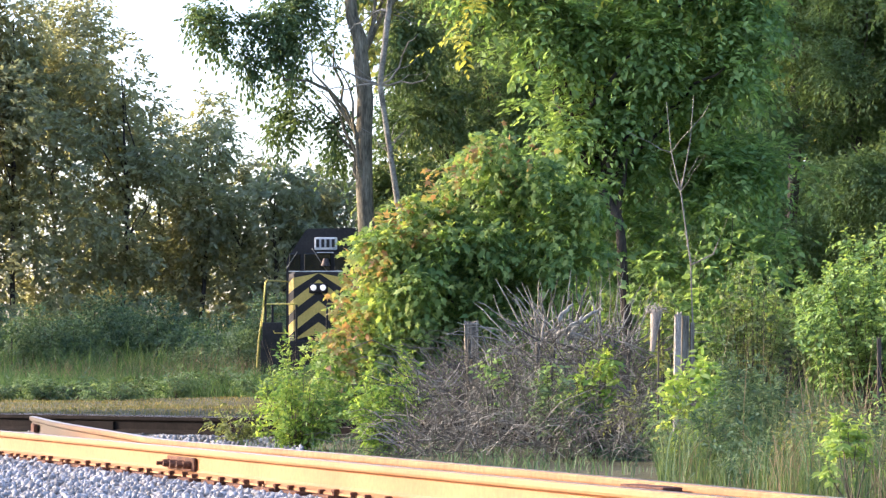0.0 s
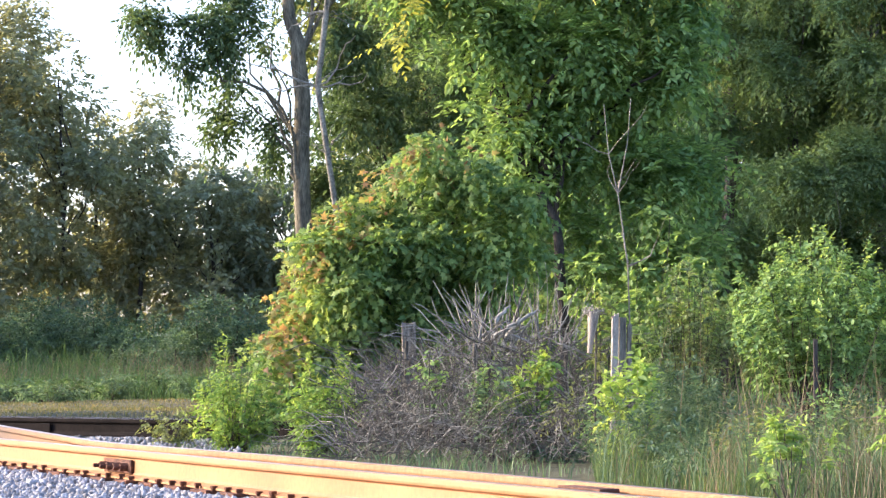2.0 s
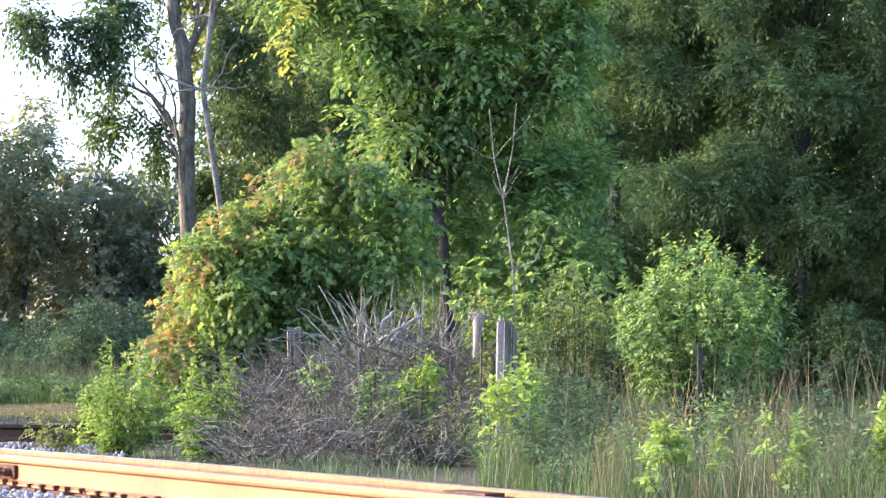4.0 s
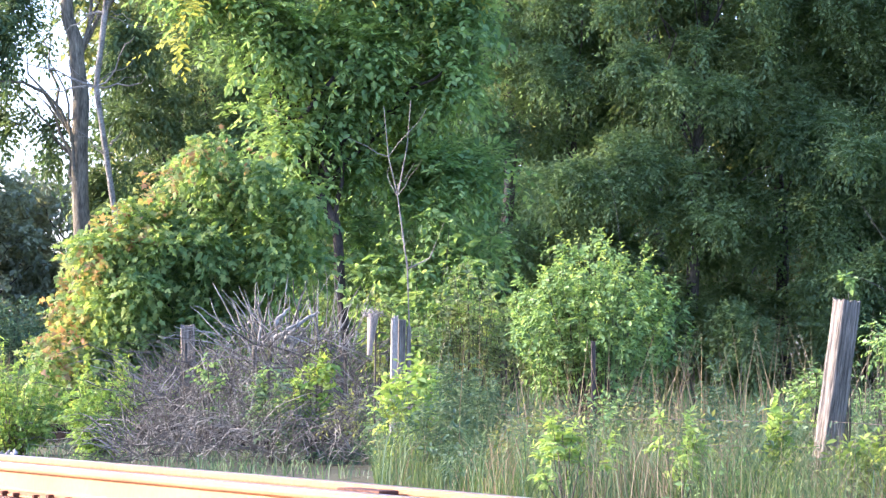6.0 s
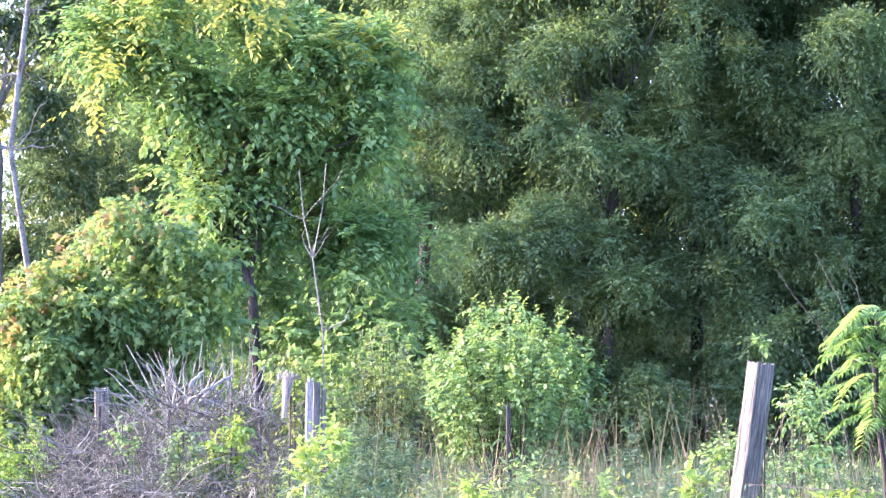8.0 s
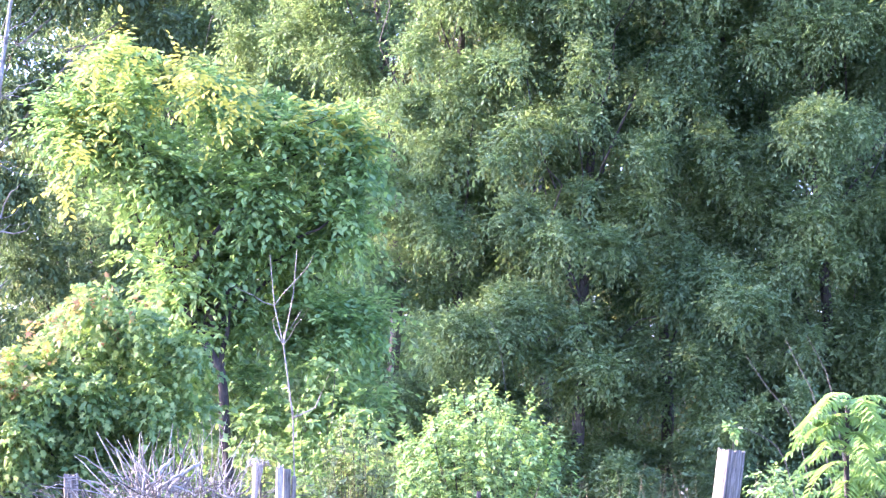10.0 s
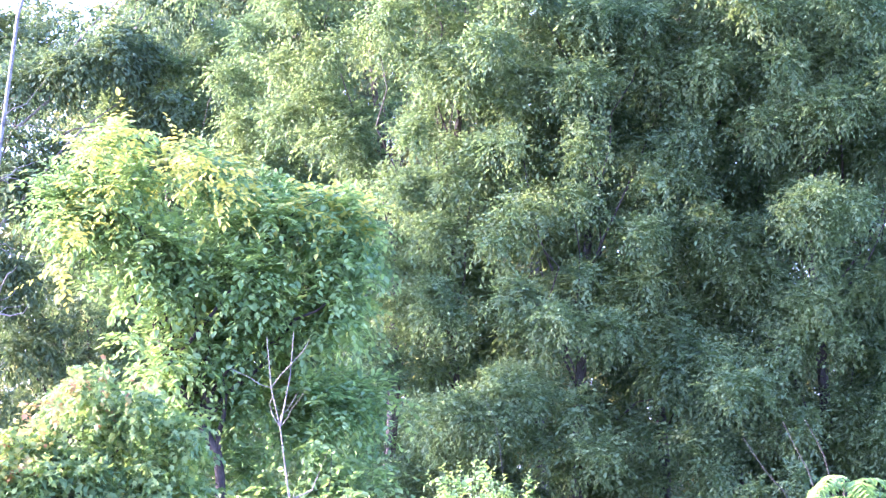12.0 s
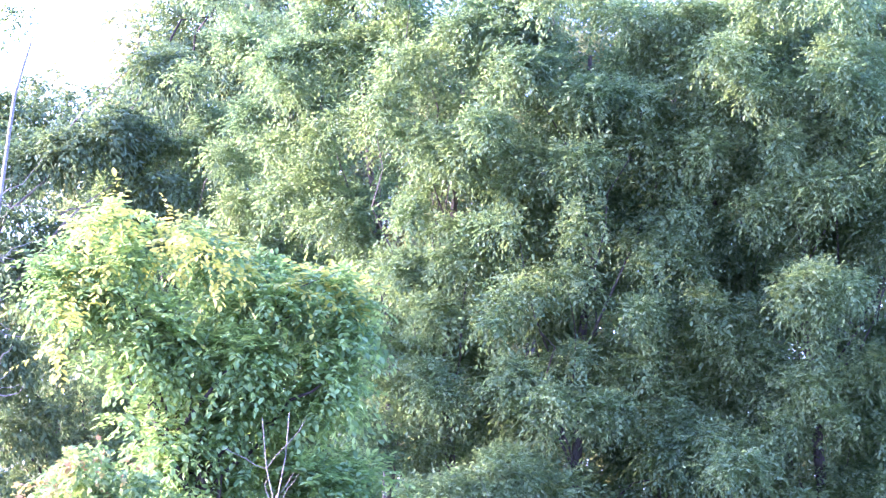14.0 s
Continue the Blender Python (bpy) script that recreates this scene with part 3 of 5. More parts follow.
# far trees across the field, beyond the siding
FAR = [  # az, depth, height, spread
    (-9.7, 118, 14.6, 3.4), (-8.4, 116, 15.0, 3.0), (-7.3, 122, 14.6, 2.6), (-6.3, 118, 12.4, 1.9), (-5.5, 124, 10.6, 1.8), (-4.75, 120, 9.0, 1.7), (-4.0, 125, 7.8, 1.7),
    (-3.3, 119, 7.0, 1.7), (-2.6, 126, 7.4, 1.9), (-1.7, 120, 8.2, 2.1), (-0.6, 120, 9.0, 2.3), (0.6, 124, 8.2, 2.4), (1.9, 122, 9, 2.6),
]
for i, (az, d, hgt, sp) in enumerate(FAR):
    r = np.random.default_rng(300 + i)
    x = d * math.tan(radians(az))
    g = float(ground_z(x, d))
    lob = [(x + r.normal(0, sp * 0.5), d + r.normal(0, 1.0), g + hgt * k, sp * (1.05 - 0.55 * k) * r.uniform(0.8, 1.2), sp * 0.7, hgt * 0.13) for k in (0.16, 0.28, 0.4, 0.5, 0.6, 0.7, 0.8, 0.88) for _ in (0, 1)]
    tree("tree", "broad leafy tree at the far edge of the field, paled grey-green as haze", (x, d, g - 0.1), (x, d, g + hgt * 0.85), lob, 2.8, "leaf_far_haze", 0.25, 0.62, "kite", 300 + i,
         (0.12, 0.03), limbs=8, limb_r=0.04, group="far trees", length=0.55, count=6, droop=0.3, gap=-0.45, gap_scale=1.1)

# unseen trees added past the left edge of the view to shade field and woods
for i, (x, d, hgt) in enumerate(((-27, 108, 15), (-31, 98, 16), (-36, 90, 15), (-42, 82, 16), (-46, 72, 15), (-33, 112, 16), (-50, 64, 14), (-15, 41, 17), (-18, 45, 18), (-23, 45, 18), (-20, 49, 18), (-30, 77, 14), (-28, 84, 14), (-27, 92, 14))):
    r = np.random.default_rng(350 + i)
    lob = [(x + r.normal(0, 1.6), d + r.normal(0, 1.4), hgt * k, 2.8, 2.6, hgt * 0.14) for k in (0.2, 0.32, 0.45, 0.58, 0.7, 0.82)]
    tree("tree", "unseen broad leafy tree added to shade the field and woods", (x, d, -0.1), (x, d, hgt * 0.85), lob, 1.6, "leaf_far_haze", 0.45, 0.62, "kite", 350 + i, (0.22, 0.05), limbs=5, group="far trees",
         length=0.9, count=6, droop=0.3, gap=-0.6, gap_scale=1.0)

# second row of woods, deep behind the thicket
for i in range(14):
    r = np.random.default_rng(400 + i)
    az = 0.9 + i * 1.5
    d = 60 + r.uniform(-3, 5)
    x = d * math.tan(radians(az))
    hgt = 15.5 + r.uniform(-1, 2) - (3.5 if i < 1 else 0)
    lob = [(x + r.normal(0, 0.9), d + r.normal(0, 0.8), hgt * k, 1.5 * r.uniform(0.8, 1.2), 1.2, hgt * 0.09) for k in np.linspace(0.12, 0.95, 9)]
    tree("tree", "slender shaded tree deep in the woods", (x, d, -0.1), (x + r.normal(0, 0.4), d, hgt * 0.9), lob, 3.4, "leaf_back", 0.15, 0.6, "kite", 400 + i,
         (0.15, 0.05), "bark_wood", limbs=5, limb_r=0.035, group="woods", length=0.5, count=6, droop=0.4, gap=-0.55, gap_scale=1.6)

# deepest row of the woods
for i in range(9):
    r = np.random.default_rng(450 + i)
    d = 74 + r.uniform(-3, 4)
    x = d * math.tan(radians(-0.1 + i * 2.3))
    hgt = 17.0 + r.uniform(-1, 1) - (5.0 if i < 1 else 0)
    lob = [(x + r.normal(0, 1.3), d + r.normal(0, 0.8), hgt * k, 2.2 * r.uniform(0.8, 1.2), 1.2, hgt * 0.09) for k in np.linspace(0.06, 0.93, 10)]
    tree("tree", "shaded broad tree deep in the woods", (x, d, -0.1), (x + r.normal(0, 0.4), d, hgt * 0.9), lob, 5.6, "leaf_back", 0.27, 0.6, "kite", 450 + i,
         (0.2, 0.05), limbs=4, group="woods", length=0.6, count=6, droop=0.4, gap=-0.9, gap_scale=1.6)

# front of the woods: tall drooping trees behind the fence line
WOODS = [  # az, depth, height, half width
    (6.6, 44, 12.8, 1.7), (8.6, 42.3, 11.9, 1.7), (10.3, 41.3, 11.4, 1.8), (12.2, 42.6, 11.8, 1.7), (13.9, 41.6, 11.6, 1.6), (15.6, 40.2, 11.2, 1.8), (17.4, 41.4, 11.8, 1.8), (4.6, 47, 12.4, 1.5), (2.8, 50, 11.2, 1.3),
]
for i, (az, d, hgt, sp) in enumerate(WOODS):
    hgt -= 0.7
    r = np.random.default_rng(500 + i)
    x = d * math.tan(radians(az))
    lob = []
    for k in np.linspace(0.07, 0.98, 150):
        a, reach = r.uniform(0, 6.28), 1.35 * sp * math.sqrt(r.uniform(0.05, 1.0)) * (1.12 - 0.35 * k)
        w = r.uniform(0.32, 0.7)
        lob.append((x + reach * math.cos(a), d - 0.8 + 0.6 * reach * math.sin(a), hgt * k + r.normal(0, 0.15), w, w * 0.8, w * r.uniform(0.25, 0.45)))
    tree("tree", "tall dense green tree with drooping leaves at the woods' edge", (x, d, -0.1), (x + r.normal(0, 0.5), d, hgt * 0.92), lob, 3.7, "leaf_forest", 0.074, 0.52, "kite", 500 + i,
         (0.11, 0.03), "bark_wood", limbs=8, limb_r=0.02, group="woods", length=0.36, count=8, droop=0.35, splay=1.0, flat=0.6, jit=0.25, gap=-1.0, shell=0.1, hang=0.2)

# airy tall tree between the old trunk and the woods
ar = np.random.default_rng(63)
al = boughs_in([(-0.75, 2.6), (-0.9, 7.0), (-1.3, 11.2), (0.1, 11.9), (1.3, 11.4), (2.3, 12.2), (2.7, 14.0), (4.6, 14.2), (4.2, 8.0), (3.0, 3.0)], 190, 53, 0.9, 0.62, 0.55, ar)
tree("tree", "tall airy tree with small leaves and bright gaps", (*spot(1.3, 0, 53)[:2], -0.1), spot(1.6, 10.3, 53), al, 2.3, "leaf_tall", 0.09, 0.6, "oval", 64,
     (0.16, 0.13, 0.1, 0.05), limbs=16, limb_r=0.05, group="woods", length=0.4, count=7, droop=0.5, gap=-0.45, shell=0.1, gap_scale=1.8)

# tall old tree with a bare lower trunk
tb = spot(-1.51, 0.06, 48)
tl = lobes_at([
    (-4.26, 6.69, 48, 0.84, 0.7, 0.46), (-3.49, 5.92, 48, 0.56, 0.6, 0.46), (-3.16, 6.80, 48, 0.84, 0.8, 0.56), (-2.49, 6.48, 47.5, 0.65, 0.8, 0.56),
    (-3.04, 4.71, 48.5, 0.51, 0.6, 0.42), (-2.32, 4.77, 48.5, 0.42, 0.7, 0.46), (-2.60, 5.48, 48.5, 0.56, 0.6, 0.46), (-2.21, 4.16, 49.5, 0.37, 0.5, 0.37), (-2.16, 6.04, 49, 0.51, 0.6, 0.65), (-0.99, 3.06, 50, 0.42, 0.5, 0.56), (-1.04, 4.61, 50, 0.46, 0.5, 0.65), (-1.10, 3.83, 50, 0.40, 0.6, 0.56),
    (-0.49, 5.16, 49, 0.65, 0.8, 0.84), (-0.27, 3.83, 49, 0.74, 0.8, 0.65), (-0.71, 6.48, 49, 0.74, 0.8, 0.74), (0.51, 5.82, 49.5, 0.74, 0.8, 0.84),
    (-0.65, 3.06, 49, 0.46, 0.6, 0.46), (0.62, 4.61, 49.5, 0.65, 0.8, 0.56), (-1.83, 7.80, 48, 1.39, 1.0, 0.74), (-0.27, 8.02, 48.5, 1.39, 1.0, 0.84),
    (-0.37, 9.92, 48.5, 0.74, 0.8, 1.02), (0.83, 10.38, 48.5, 0.84, 0.8, 0.84), (1.60, 11.06, 49, 0.74, 0.8, 0.84), (2.48, 12.18, 49, 0.65, 0.8, 0.84),
    (1.96, 9.64, 49, 0.84, 0.8, 0.74), (-0.76, 12.53, 49, 0.28, 0.5, 0.46),
])
tl = shatter(tl, 4, np.random.default_rng(62), 0.55, 0.4)
tree("tree", "tall old tree with a bare grey trunk and hanging boughs", (tb[0], tb[1], -0.1), spot(-0.12, 13.86, 48), tl, 4.2, "leaf_tall", 0.095, 0.55, "oval", 61,
     (0.145, 0.145, 0.14, 0.10, 0.06), "bark_grey", path=[(tb[0], tb[1], -0.1), spot(-1.54, 2.72, 48), spot(-1.54, 5.71, 48), spot(-1.82, 7.14, 48), spot(-2.16, 10.42, 48.5)], limbs=12, limb_r=0.04, length=0.4, count=7, droop=0.5, gap=-0.25, gap_scale=1.6)


def build_dead_tree():
    rng = np.random.default_rng(66)
    b = spot(-0.75, 2.28, 46)
    t = empty("dead_tree", b[0], b[1], -0.1)
    tagged(t, "bare pale dead tree leaning beside the tall trunk", "tree")
    pts = np.array([(b[0] + 0.2, b[1], -0.1), b, spot(-1.04, 4.16, 46), spot(-1.24, 5.49, 46), spot(-1.07, 6.92, 46), spot(-0.94, 8.13, 46), spot(-0.80, 9.34, 46), spot(-0.56, 11.35, 46), spot(-0.27, 12.37, 46)])
    child("trunk", tubes_mesh("trunk", [(pts, [0.06, 0.052, 0.046, 0.044, 0.05, 0.036, 0.034, 0.028, 0.02])], "dead_wood", 8), t)
    ends = [-2.71, 5.98, -2.32, 5.32, -2.05, 6.48, -0.49, 6.48, -0.27, 5.71, -1.60, 6.92, -0.71, 4.61]
    ends = [ends[k:k + 2] for k in range(0, len(ends), 2)]
    for k, (az, el) in enumerate(ends):
        a = pts[[3, 3, 4, 3, 3, 4, 2][k]]
        e = spot(az, el, 46 + rng.normal(0, 0.4))
        child("branch", tubes_mesh("branch", [(wobble(a, e, 7, 0.15, rng), np.linspace(0.02, 0.005, 7))], "dead_wood", 5), t)
    for k in range(34):
        a = pts[rng.integers(2, 7)] + rng.normal(0, 0.05, 3)
        e = a + np.array((rng.normal(0, 0.55), rng.normal(0, 0.3), rng.uniform(-0.25, 0.6)))
        child("twig", tubes_mesh("twig", [(wobble(a, e, 6, 0.12, rng), np.linspace(0.008, 0.003, 6))], "dead_wood", 4), t)


build_dead_tree()

# maple thicket with reddish young leaves
mb = spot(0.18, -1.26, 29)
mr = np.random.default_rng(73)
ml = boughs_in([(-2.1, -1.3), (-2.2, 0.2), (-1.7, 2.2), (-1.1, 2.7), (-0.2, 3.2), (0.2, 4.1), (0.8, 4.35), (1.9, 4.15), (2.6, 3.7), (3.2, 2.8), (3.1, 1.3), (2.0, 0.8), (0.9, 0.3), (0.1, -0.2), (-0.9, -0.7), (-1.3, -1.4)], 150, 29.1, 0.3, 0.24, 0.62, mr)
mt = tree("maple_thicket", "dense bushy young maple with orange-red new leaves on its sunny side", (mb[0], mb[1], -0.05), spot(0.84, 3.50, 29.5), ml, 4.2, "leaf_maple", 0.08, 0.8, "maple", 71,
          (0.05, 0.015), limbs=9, limb_r=0.03, category="bush", length=0.24, count=6, droop=0.5, flat=0.6, gap=-0.8, shell=0.1, hang=0.22)
yl = boughs_in([(-2.25, -0.9), (-2.25, 0.4), (-1.75, 2.3), (-1.1, 2.85), (-0.2, 3.3), (0.2, 4.25), (0.9, 4.5), (2.0, 4.3), (2.0, 3.9), (0.6, 3.7), (-0.4, 2.4), (-1.3, 1.3), (-1.7, -0.4)], 75, 28.85, 0.3, 0.11, 0.7, mr)
tagged(child("new_growth", crown_mesh("new_growth", yl, 1.0, "leaf_young", 0.07, 0.9, "maple", np.random.default_rng(72), 72, length=0.18, count=5, droop=0.2), mt), "orange-red young leaves", kind="stuff")

# young tree with long compound leaves
pb = spot(3.55, 0.06, 31)
pl = lobes_at([
    (0.77, 7.67, 31, 0.42, 0.6, 0.36), (1.76, 8.12, 31, 0.54, 0.7, 0.45), (2.98, 8.03, 31, 0.54, 0.7, 0.36), (4.43, 7.49, 31, 0.60, 0.7, 0.30), (5.77, 7.39, 30.7, 0.39, 0.5, 0.27),
    (1.12, 6.35, 31, 0.54, 0.7, 0.36), (2.55, 6.59, 31, 0.66, 0.9, 0.54), (4.11, 6.27, 31, 0.66, 0.9, 0.54), (5.33, 6.39, 30.8, 0.48, 0.7, 0.42), (2.79, 5.16, 31, 0.54, 0.8, 0.42),
    (4.45, 5.06, 31, 0.60, 0.8, 0.48), (5.78, 5.73, 30.6, 0.30, 0.5, 0.21), (3.46, 3.95, 31.2, 0.42, 0.6, 0.36), (5.12, 3.84, 31, 0.54, 0.7, 0.42), (6.12, 3.85, 30.8, 0.36, 0.5, 0.24),
    (4.68, 2.52, 31, 0.66, 0.7, 0.42), (5.79, 2.41, 31, 0.42, 0.6, 0.48), (4.93, 1.83, 31, 0.66, 0.7, 0.36), (2.70, 2.62, 31.4, 0.36, 0.6, 0.36), (0.98, 8.88, 31, 0.15, 0.3, 0.18),
    (1.64, 8.89, 31, 0.15, 0.3, 0.18), (2.51, 4.60, 31.4, 0.42, 0.6, 0.42),
])
sr = np.random.default_rng(83)
for _ in range(46):
    l = pl[sr.integers(17)]
    a = sr.uniform(0, 6.28)
    pl.append((l[0] + l[3] * math.cos(a) * 0.95, l[1] + sr.normal(-0.1, 0.2), l[2] + l[5] * math.sin(a) * 0.9, 0.13 * sr.uniform(0.7, 1.6), 0.14, 0.11 * sr.uniform(0.7, 1.5)))
pl = shatter(pl[:22], 5, sr, 0.48, 0.24) + pl[22:]
yt = tree("young_tree", "young leafy tree with long drooping compound leaves, sunlit yellow", (pb[0], pb[1], -0.05), spot(2.76, 8.25, 31), pl, 7.0, "leaf_pinnate", 0.086, 0.58, "oval", 81,
     (0.062, 0.058, 0.045, 0.035, 0.02), path=[(pb[0], pb[1], -0.05), spot(3.57, 1.64, 31), spot(3.41, 2.95, 31), spot(2.57, 4.38, 31), spot(2.01, 5.81, 31), spot(1.88, 7.35, 31)], limbs=13, limb_r=0.04, length=0.46, count=11, droop=0.4, splay=1.2, flat=0.35, jit=0.13, hang=0.12, gap=-0.55, shell=0.1, gap_scale=3.0)
# yellow sprays along the left and top outline paint the sunlit rim
yr = np.random.default_rng(85)
yl = boughs_in([(-0.05, 6.7), (0.5, 8.0), (0.9, 9.0), (1.7, 9.1), (3.6, 8.7), (4.2, 8.0), (5.3, 8.1), (6.5, 7.7), (6.0, 7.1), (4.3, 7.5), (3.0, 8.1), (1.5, 8.1), (0.8, 7.0), (0.7, 6.0)], 42, 30.6, 0.4, 0.17, 0.6, yr)
tagged(child("new_growth", crown_mesh("new_growth", yl, 1.0, "leaf_sunlit", 0.086, 0.56, "oval", yr, 86, length=0.42, count=9, droop=0.25, splay=1.15, flat=0.3, jit=0.12, gap=-2, shell=0.0), yt), "young compound leaves on the sunny edge, sunlight painted in yellow", kind="stuff")

# shrubs and saplings by the fence
SHRUBS = [  # name, label, foot, half width, height, stems, leaf, size, width, shape, twigs, low, tip leaf, spread, crown fall
    ("sapling", "bright green feathery sapling by the rail", (-1.28, 26.0), 0.48, 0.98, 46, "leaf_sapling", 0.052, 0.5, "kite", 13, 0.06, "leaf_lime", 1.0, 0.55),
    ("sapling", "bright green feathery sapling by the rail", (-0.50, 24.5), 0.33, 0.94, 34, "leaf_sapling", 0.052, 0.5, "kite", 13, 0.06, "leaf_lime", 1.0, 0.5),
    ("sapling", "low reddish-green sapling beside the ballast", (-1.95, 27.2), 0.3, 0.5, 14, "leaf_olive", 0.05, 0.5, "kite", 9, 0.06, "", 1.0, 0.5),
    ("sapling", "slender yellow-green box elder sapling in front of a fence post", (1.74, 20.0), 0.21, 0.92, 15, "leaf_tip", 0.07, 0.6, "oval", 8, 0.12, "leaf_tip", 0.8, 0.45),
    ("sapling", "low yellow-green box elder sapling in tall grass", (2.17, 15.5), 0.24, 0.50, 9, "leaf_tip", 0.052, 0.5, "oval", 7, 0.4, "leaf_tip", 1.0, 0.3),
    ("sapling", "low yellow-green box elder sapling in tall grass", (2.68, 15.0), 0.15, 0.6, 6, "leaf_tip", 0.05, 0.5, "oval", 7, 0.4, "leaf_tip", 1.0, 0.3),
    ("sapling", "low yellow-green box elder sapling in tall grass", (3.16, 15.0), 0.12, 0.56, 4, "leaf_lime", 0.06, 0.6, "oval", 5, 0.35, "leaf_tip", 1.0, 0.3),
    ("shrub", "leafy green shrub with pale tips standing in dry grass", (3.46, 23.0), 0.74, 1.84, 84, "leaf_shrub", 0.047, 0.6, "oval", 22, 0.46, "leaf_tip", 1.2, 0.36),
    ("shrub", "loose olive-yellow shrub beside the green one", (2.56, 24.0), 0.42, 1.62, 38, "leaf_olive", 0.04, 0.7, "oval", 15, 0.22, "leaf_tip", 1.1, 0.3),
    ("shrub", "thin olive-yellow shoots rising beside a fence post", (1.82, 24.0), 0.09, 1.52, 5, "leaf_olive", 0.048, 0.7, "oval", 10, 0.55, "leaf_tip", 1.0, 0.2),
    ("shrub", "lime-green leafy shoots growing through the brush pile", (1.22, 23.4), 0.14, 1.06, 9, "leaf_sapling", 0.06, 0.6, "oval", 9, 0.4, "leaf_lime", 1.0, 0.3),
    ("shrub", "small leafy shrub growing through the brush pile", (0.88, 23.2), 0.14, 0.74, 6, "leaf_clover", 0.06, 0.6, "oval", 7, 0.3, "leaf_shrub", 1.0, 0.3),
    ("shrub", "small leafy shrub growing through the brush pile", (0.40, 23.8), 0.12, 0.92, 5, "leaf_shrub", 0.05, 0.6, "oval", 5, 0.5, "", 1.0, 0.3),
    ("shrub", "low leafy weeds at the foot of the brush pile", (1.45, 23.4), 0.3, 0.26, 10, "leaf_weed", 0.05, 0.5, "oval", 7, 0.1, "", 1.0, 0.3),
    ("shrub", "dense green shrub in the shade under the young tree", (2.75, 30.2), 0.85, 2.35, 46, "leaf_pinnate", 0.095, 0.6, "oval", 14, 0.1, "", 1.0, 0.3),
    ("shrub", "dense green shrub in the shade under the young tree", (1.45, 30.4), 0.5, 1.7, 28, "leaf_maple", 0.08, 0.8, "oval", 12, 0.1, "", 1.0, 0.3),
]
for i, (nm, lab, foot, half, hgt, stems, leaf, size, wid, shp, tws, low, tip, spr, fall) in enumerate(SHRUBS):
    stem_shrub(nm, lab, foot, half, hgt, stems, leaf, size, wid, shp, 900 + i, "shrub" if nm == "shrub" else "sapling", tws, 0.13 if foot[1] > 18 else 0.09, 6, low, 0.35, 0.9, 0.5, spr, fall, tip=tip,
               bark="bark_dark" if nm == "shrub" else "dead_brown", bush=0.5 if low < 0.11 else 0.0)

# dark leafy weeds along the near edge of the field
for i in range(12):
    rng = np.random.default_rng(960 + i)
    d = rng.uniform(61, 68)
    stem_shrub("weed", "dark green leafy weed at the edge of the field", (d * math.tan(radians(-9.0 + 0.5 * i + rng.normal(0, 0.15))), d), rng.uniform(0.5, 0.9), rng.uniform(0.5, 1.0) if i > 6 else rng.uniform(0.4, 0.7), 16,
               "leaf_clover" if i % 3 else "grass_green", 0.10, 0.4, "oval", 960 + i, "weed", 8, 0.25, 5, 0.1, group="field weeds", stem_r=0.008, bush=0.4)

# feathery narrow-leaved weeds standing in the grass
FEATHERY = [(1.93, 19.0, 0.17, 1.0, 16), (2.12, 19.3, 0.15, 0.86, 12), (1.72, 18.6, 0.13, 0.66, 9), (3.62, 19.0, 0.13, 0.82, 10), (2.55, 18.2, 0.2, 0.55, 12), (3.1, 19.5, 0.2, 0.6, 12), (4.3, 19.5, 0.2, 0.6, 10),
            (2.3, 21.0, 0.22, 0.75, 14), (3.9, 17.2, 0.16, 0.5, 9), (4.6, 17.0, 0.2, 0.55, 10)]
for i, (x, y, half, hgt, stems) in enumerate(FEATHERY):
    stem_shrub("weed", "bluish green feathery weed in tall grass", (x, y), half, hgt, stems, "leaf_weed", 0.05, 0.22, "kite", 930 + i, "weed", 12, 0.07, 6, 0.2, 0.1, 0.7, 0.6, 1.0, 0.3, bark="grass_green", stem_r=0.003, group="feathery weeds")


# ---- old fence posts ----
def fence_post(label, foot, lean, height, width, thick, seed, cap=0.0, mat="post_wood", cracks=0.0):
    """A weathered post: furrowed along the grain, with a worn uneven top."""
    rng = np.random.default_rng(seed)
    across, up = 9, 12
    ring = [(-0.5 + k / across, -0.5) for k in range(across)] + [(0.5, -0.5 + k / across) for k in range(across)] + [(0.5 - k / across, 0.5) for k in range(across)] + [(-0.5, 0.5 - k / across) for k in range(across)]
    n = len(ring)
    depth = np.clip(rng.normal(0, 1, n), -2.2, 0.6) * cracks
    bm = bmesh.new()
    rows = []
    for j in range(up + 1):
        z = -0.3 + (height + 0.3) * j / up
        drift = rng.normal(0, 0.0012, n)
        row = []
        for k, (a, c) in enumerate(ring):
            corner = 1 - 0.12 * (abs(a) * abs(c) * 4) ** 3
            s_ = corner + (depth[k] * rng.uniform(0.5, 1.2) + drift[k]) / (0.5 * width)
            zz = z + (cap * a * width + rng.normal(0, 0.007) - 0.012 * (abs(depth[k]) > cracks) if j == up else 0.0)
            row.append(bm.verts.new((a * width * s_, c * thick * s_, zz)))
        rows.append(row)
    for r0, r1 in zip(rows, rows[1:]):
        for k in range(n):
            bm.faces.new((r0[k], r0[(k + 1) % n], r1[(k + 1) % n], r1[k]))
    mid = bm.verts.new((0, 0, height - 0.006))
    for k in range(n):
        bm.faces.new((rows[-1][k], rows[-1][(k + 1) % n], mid))
    bm.faces.new(rows[0][::-1])
    ob = empty("fence_post")
    tagged(ob, label, "post", "fence posts")
    part("post", bm, mat, ob)
    ob.matrix_world = Matrix.Translation(foot) @ pose(0, 0, 0, *lean)
    return ob


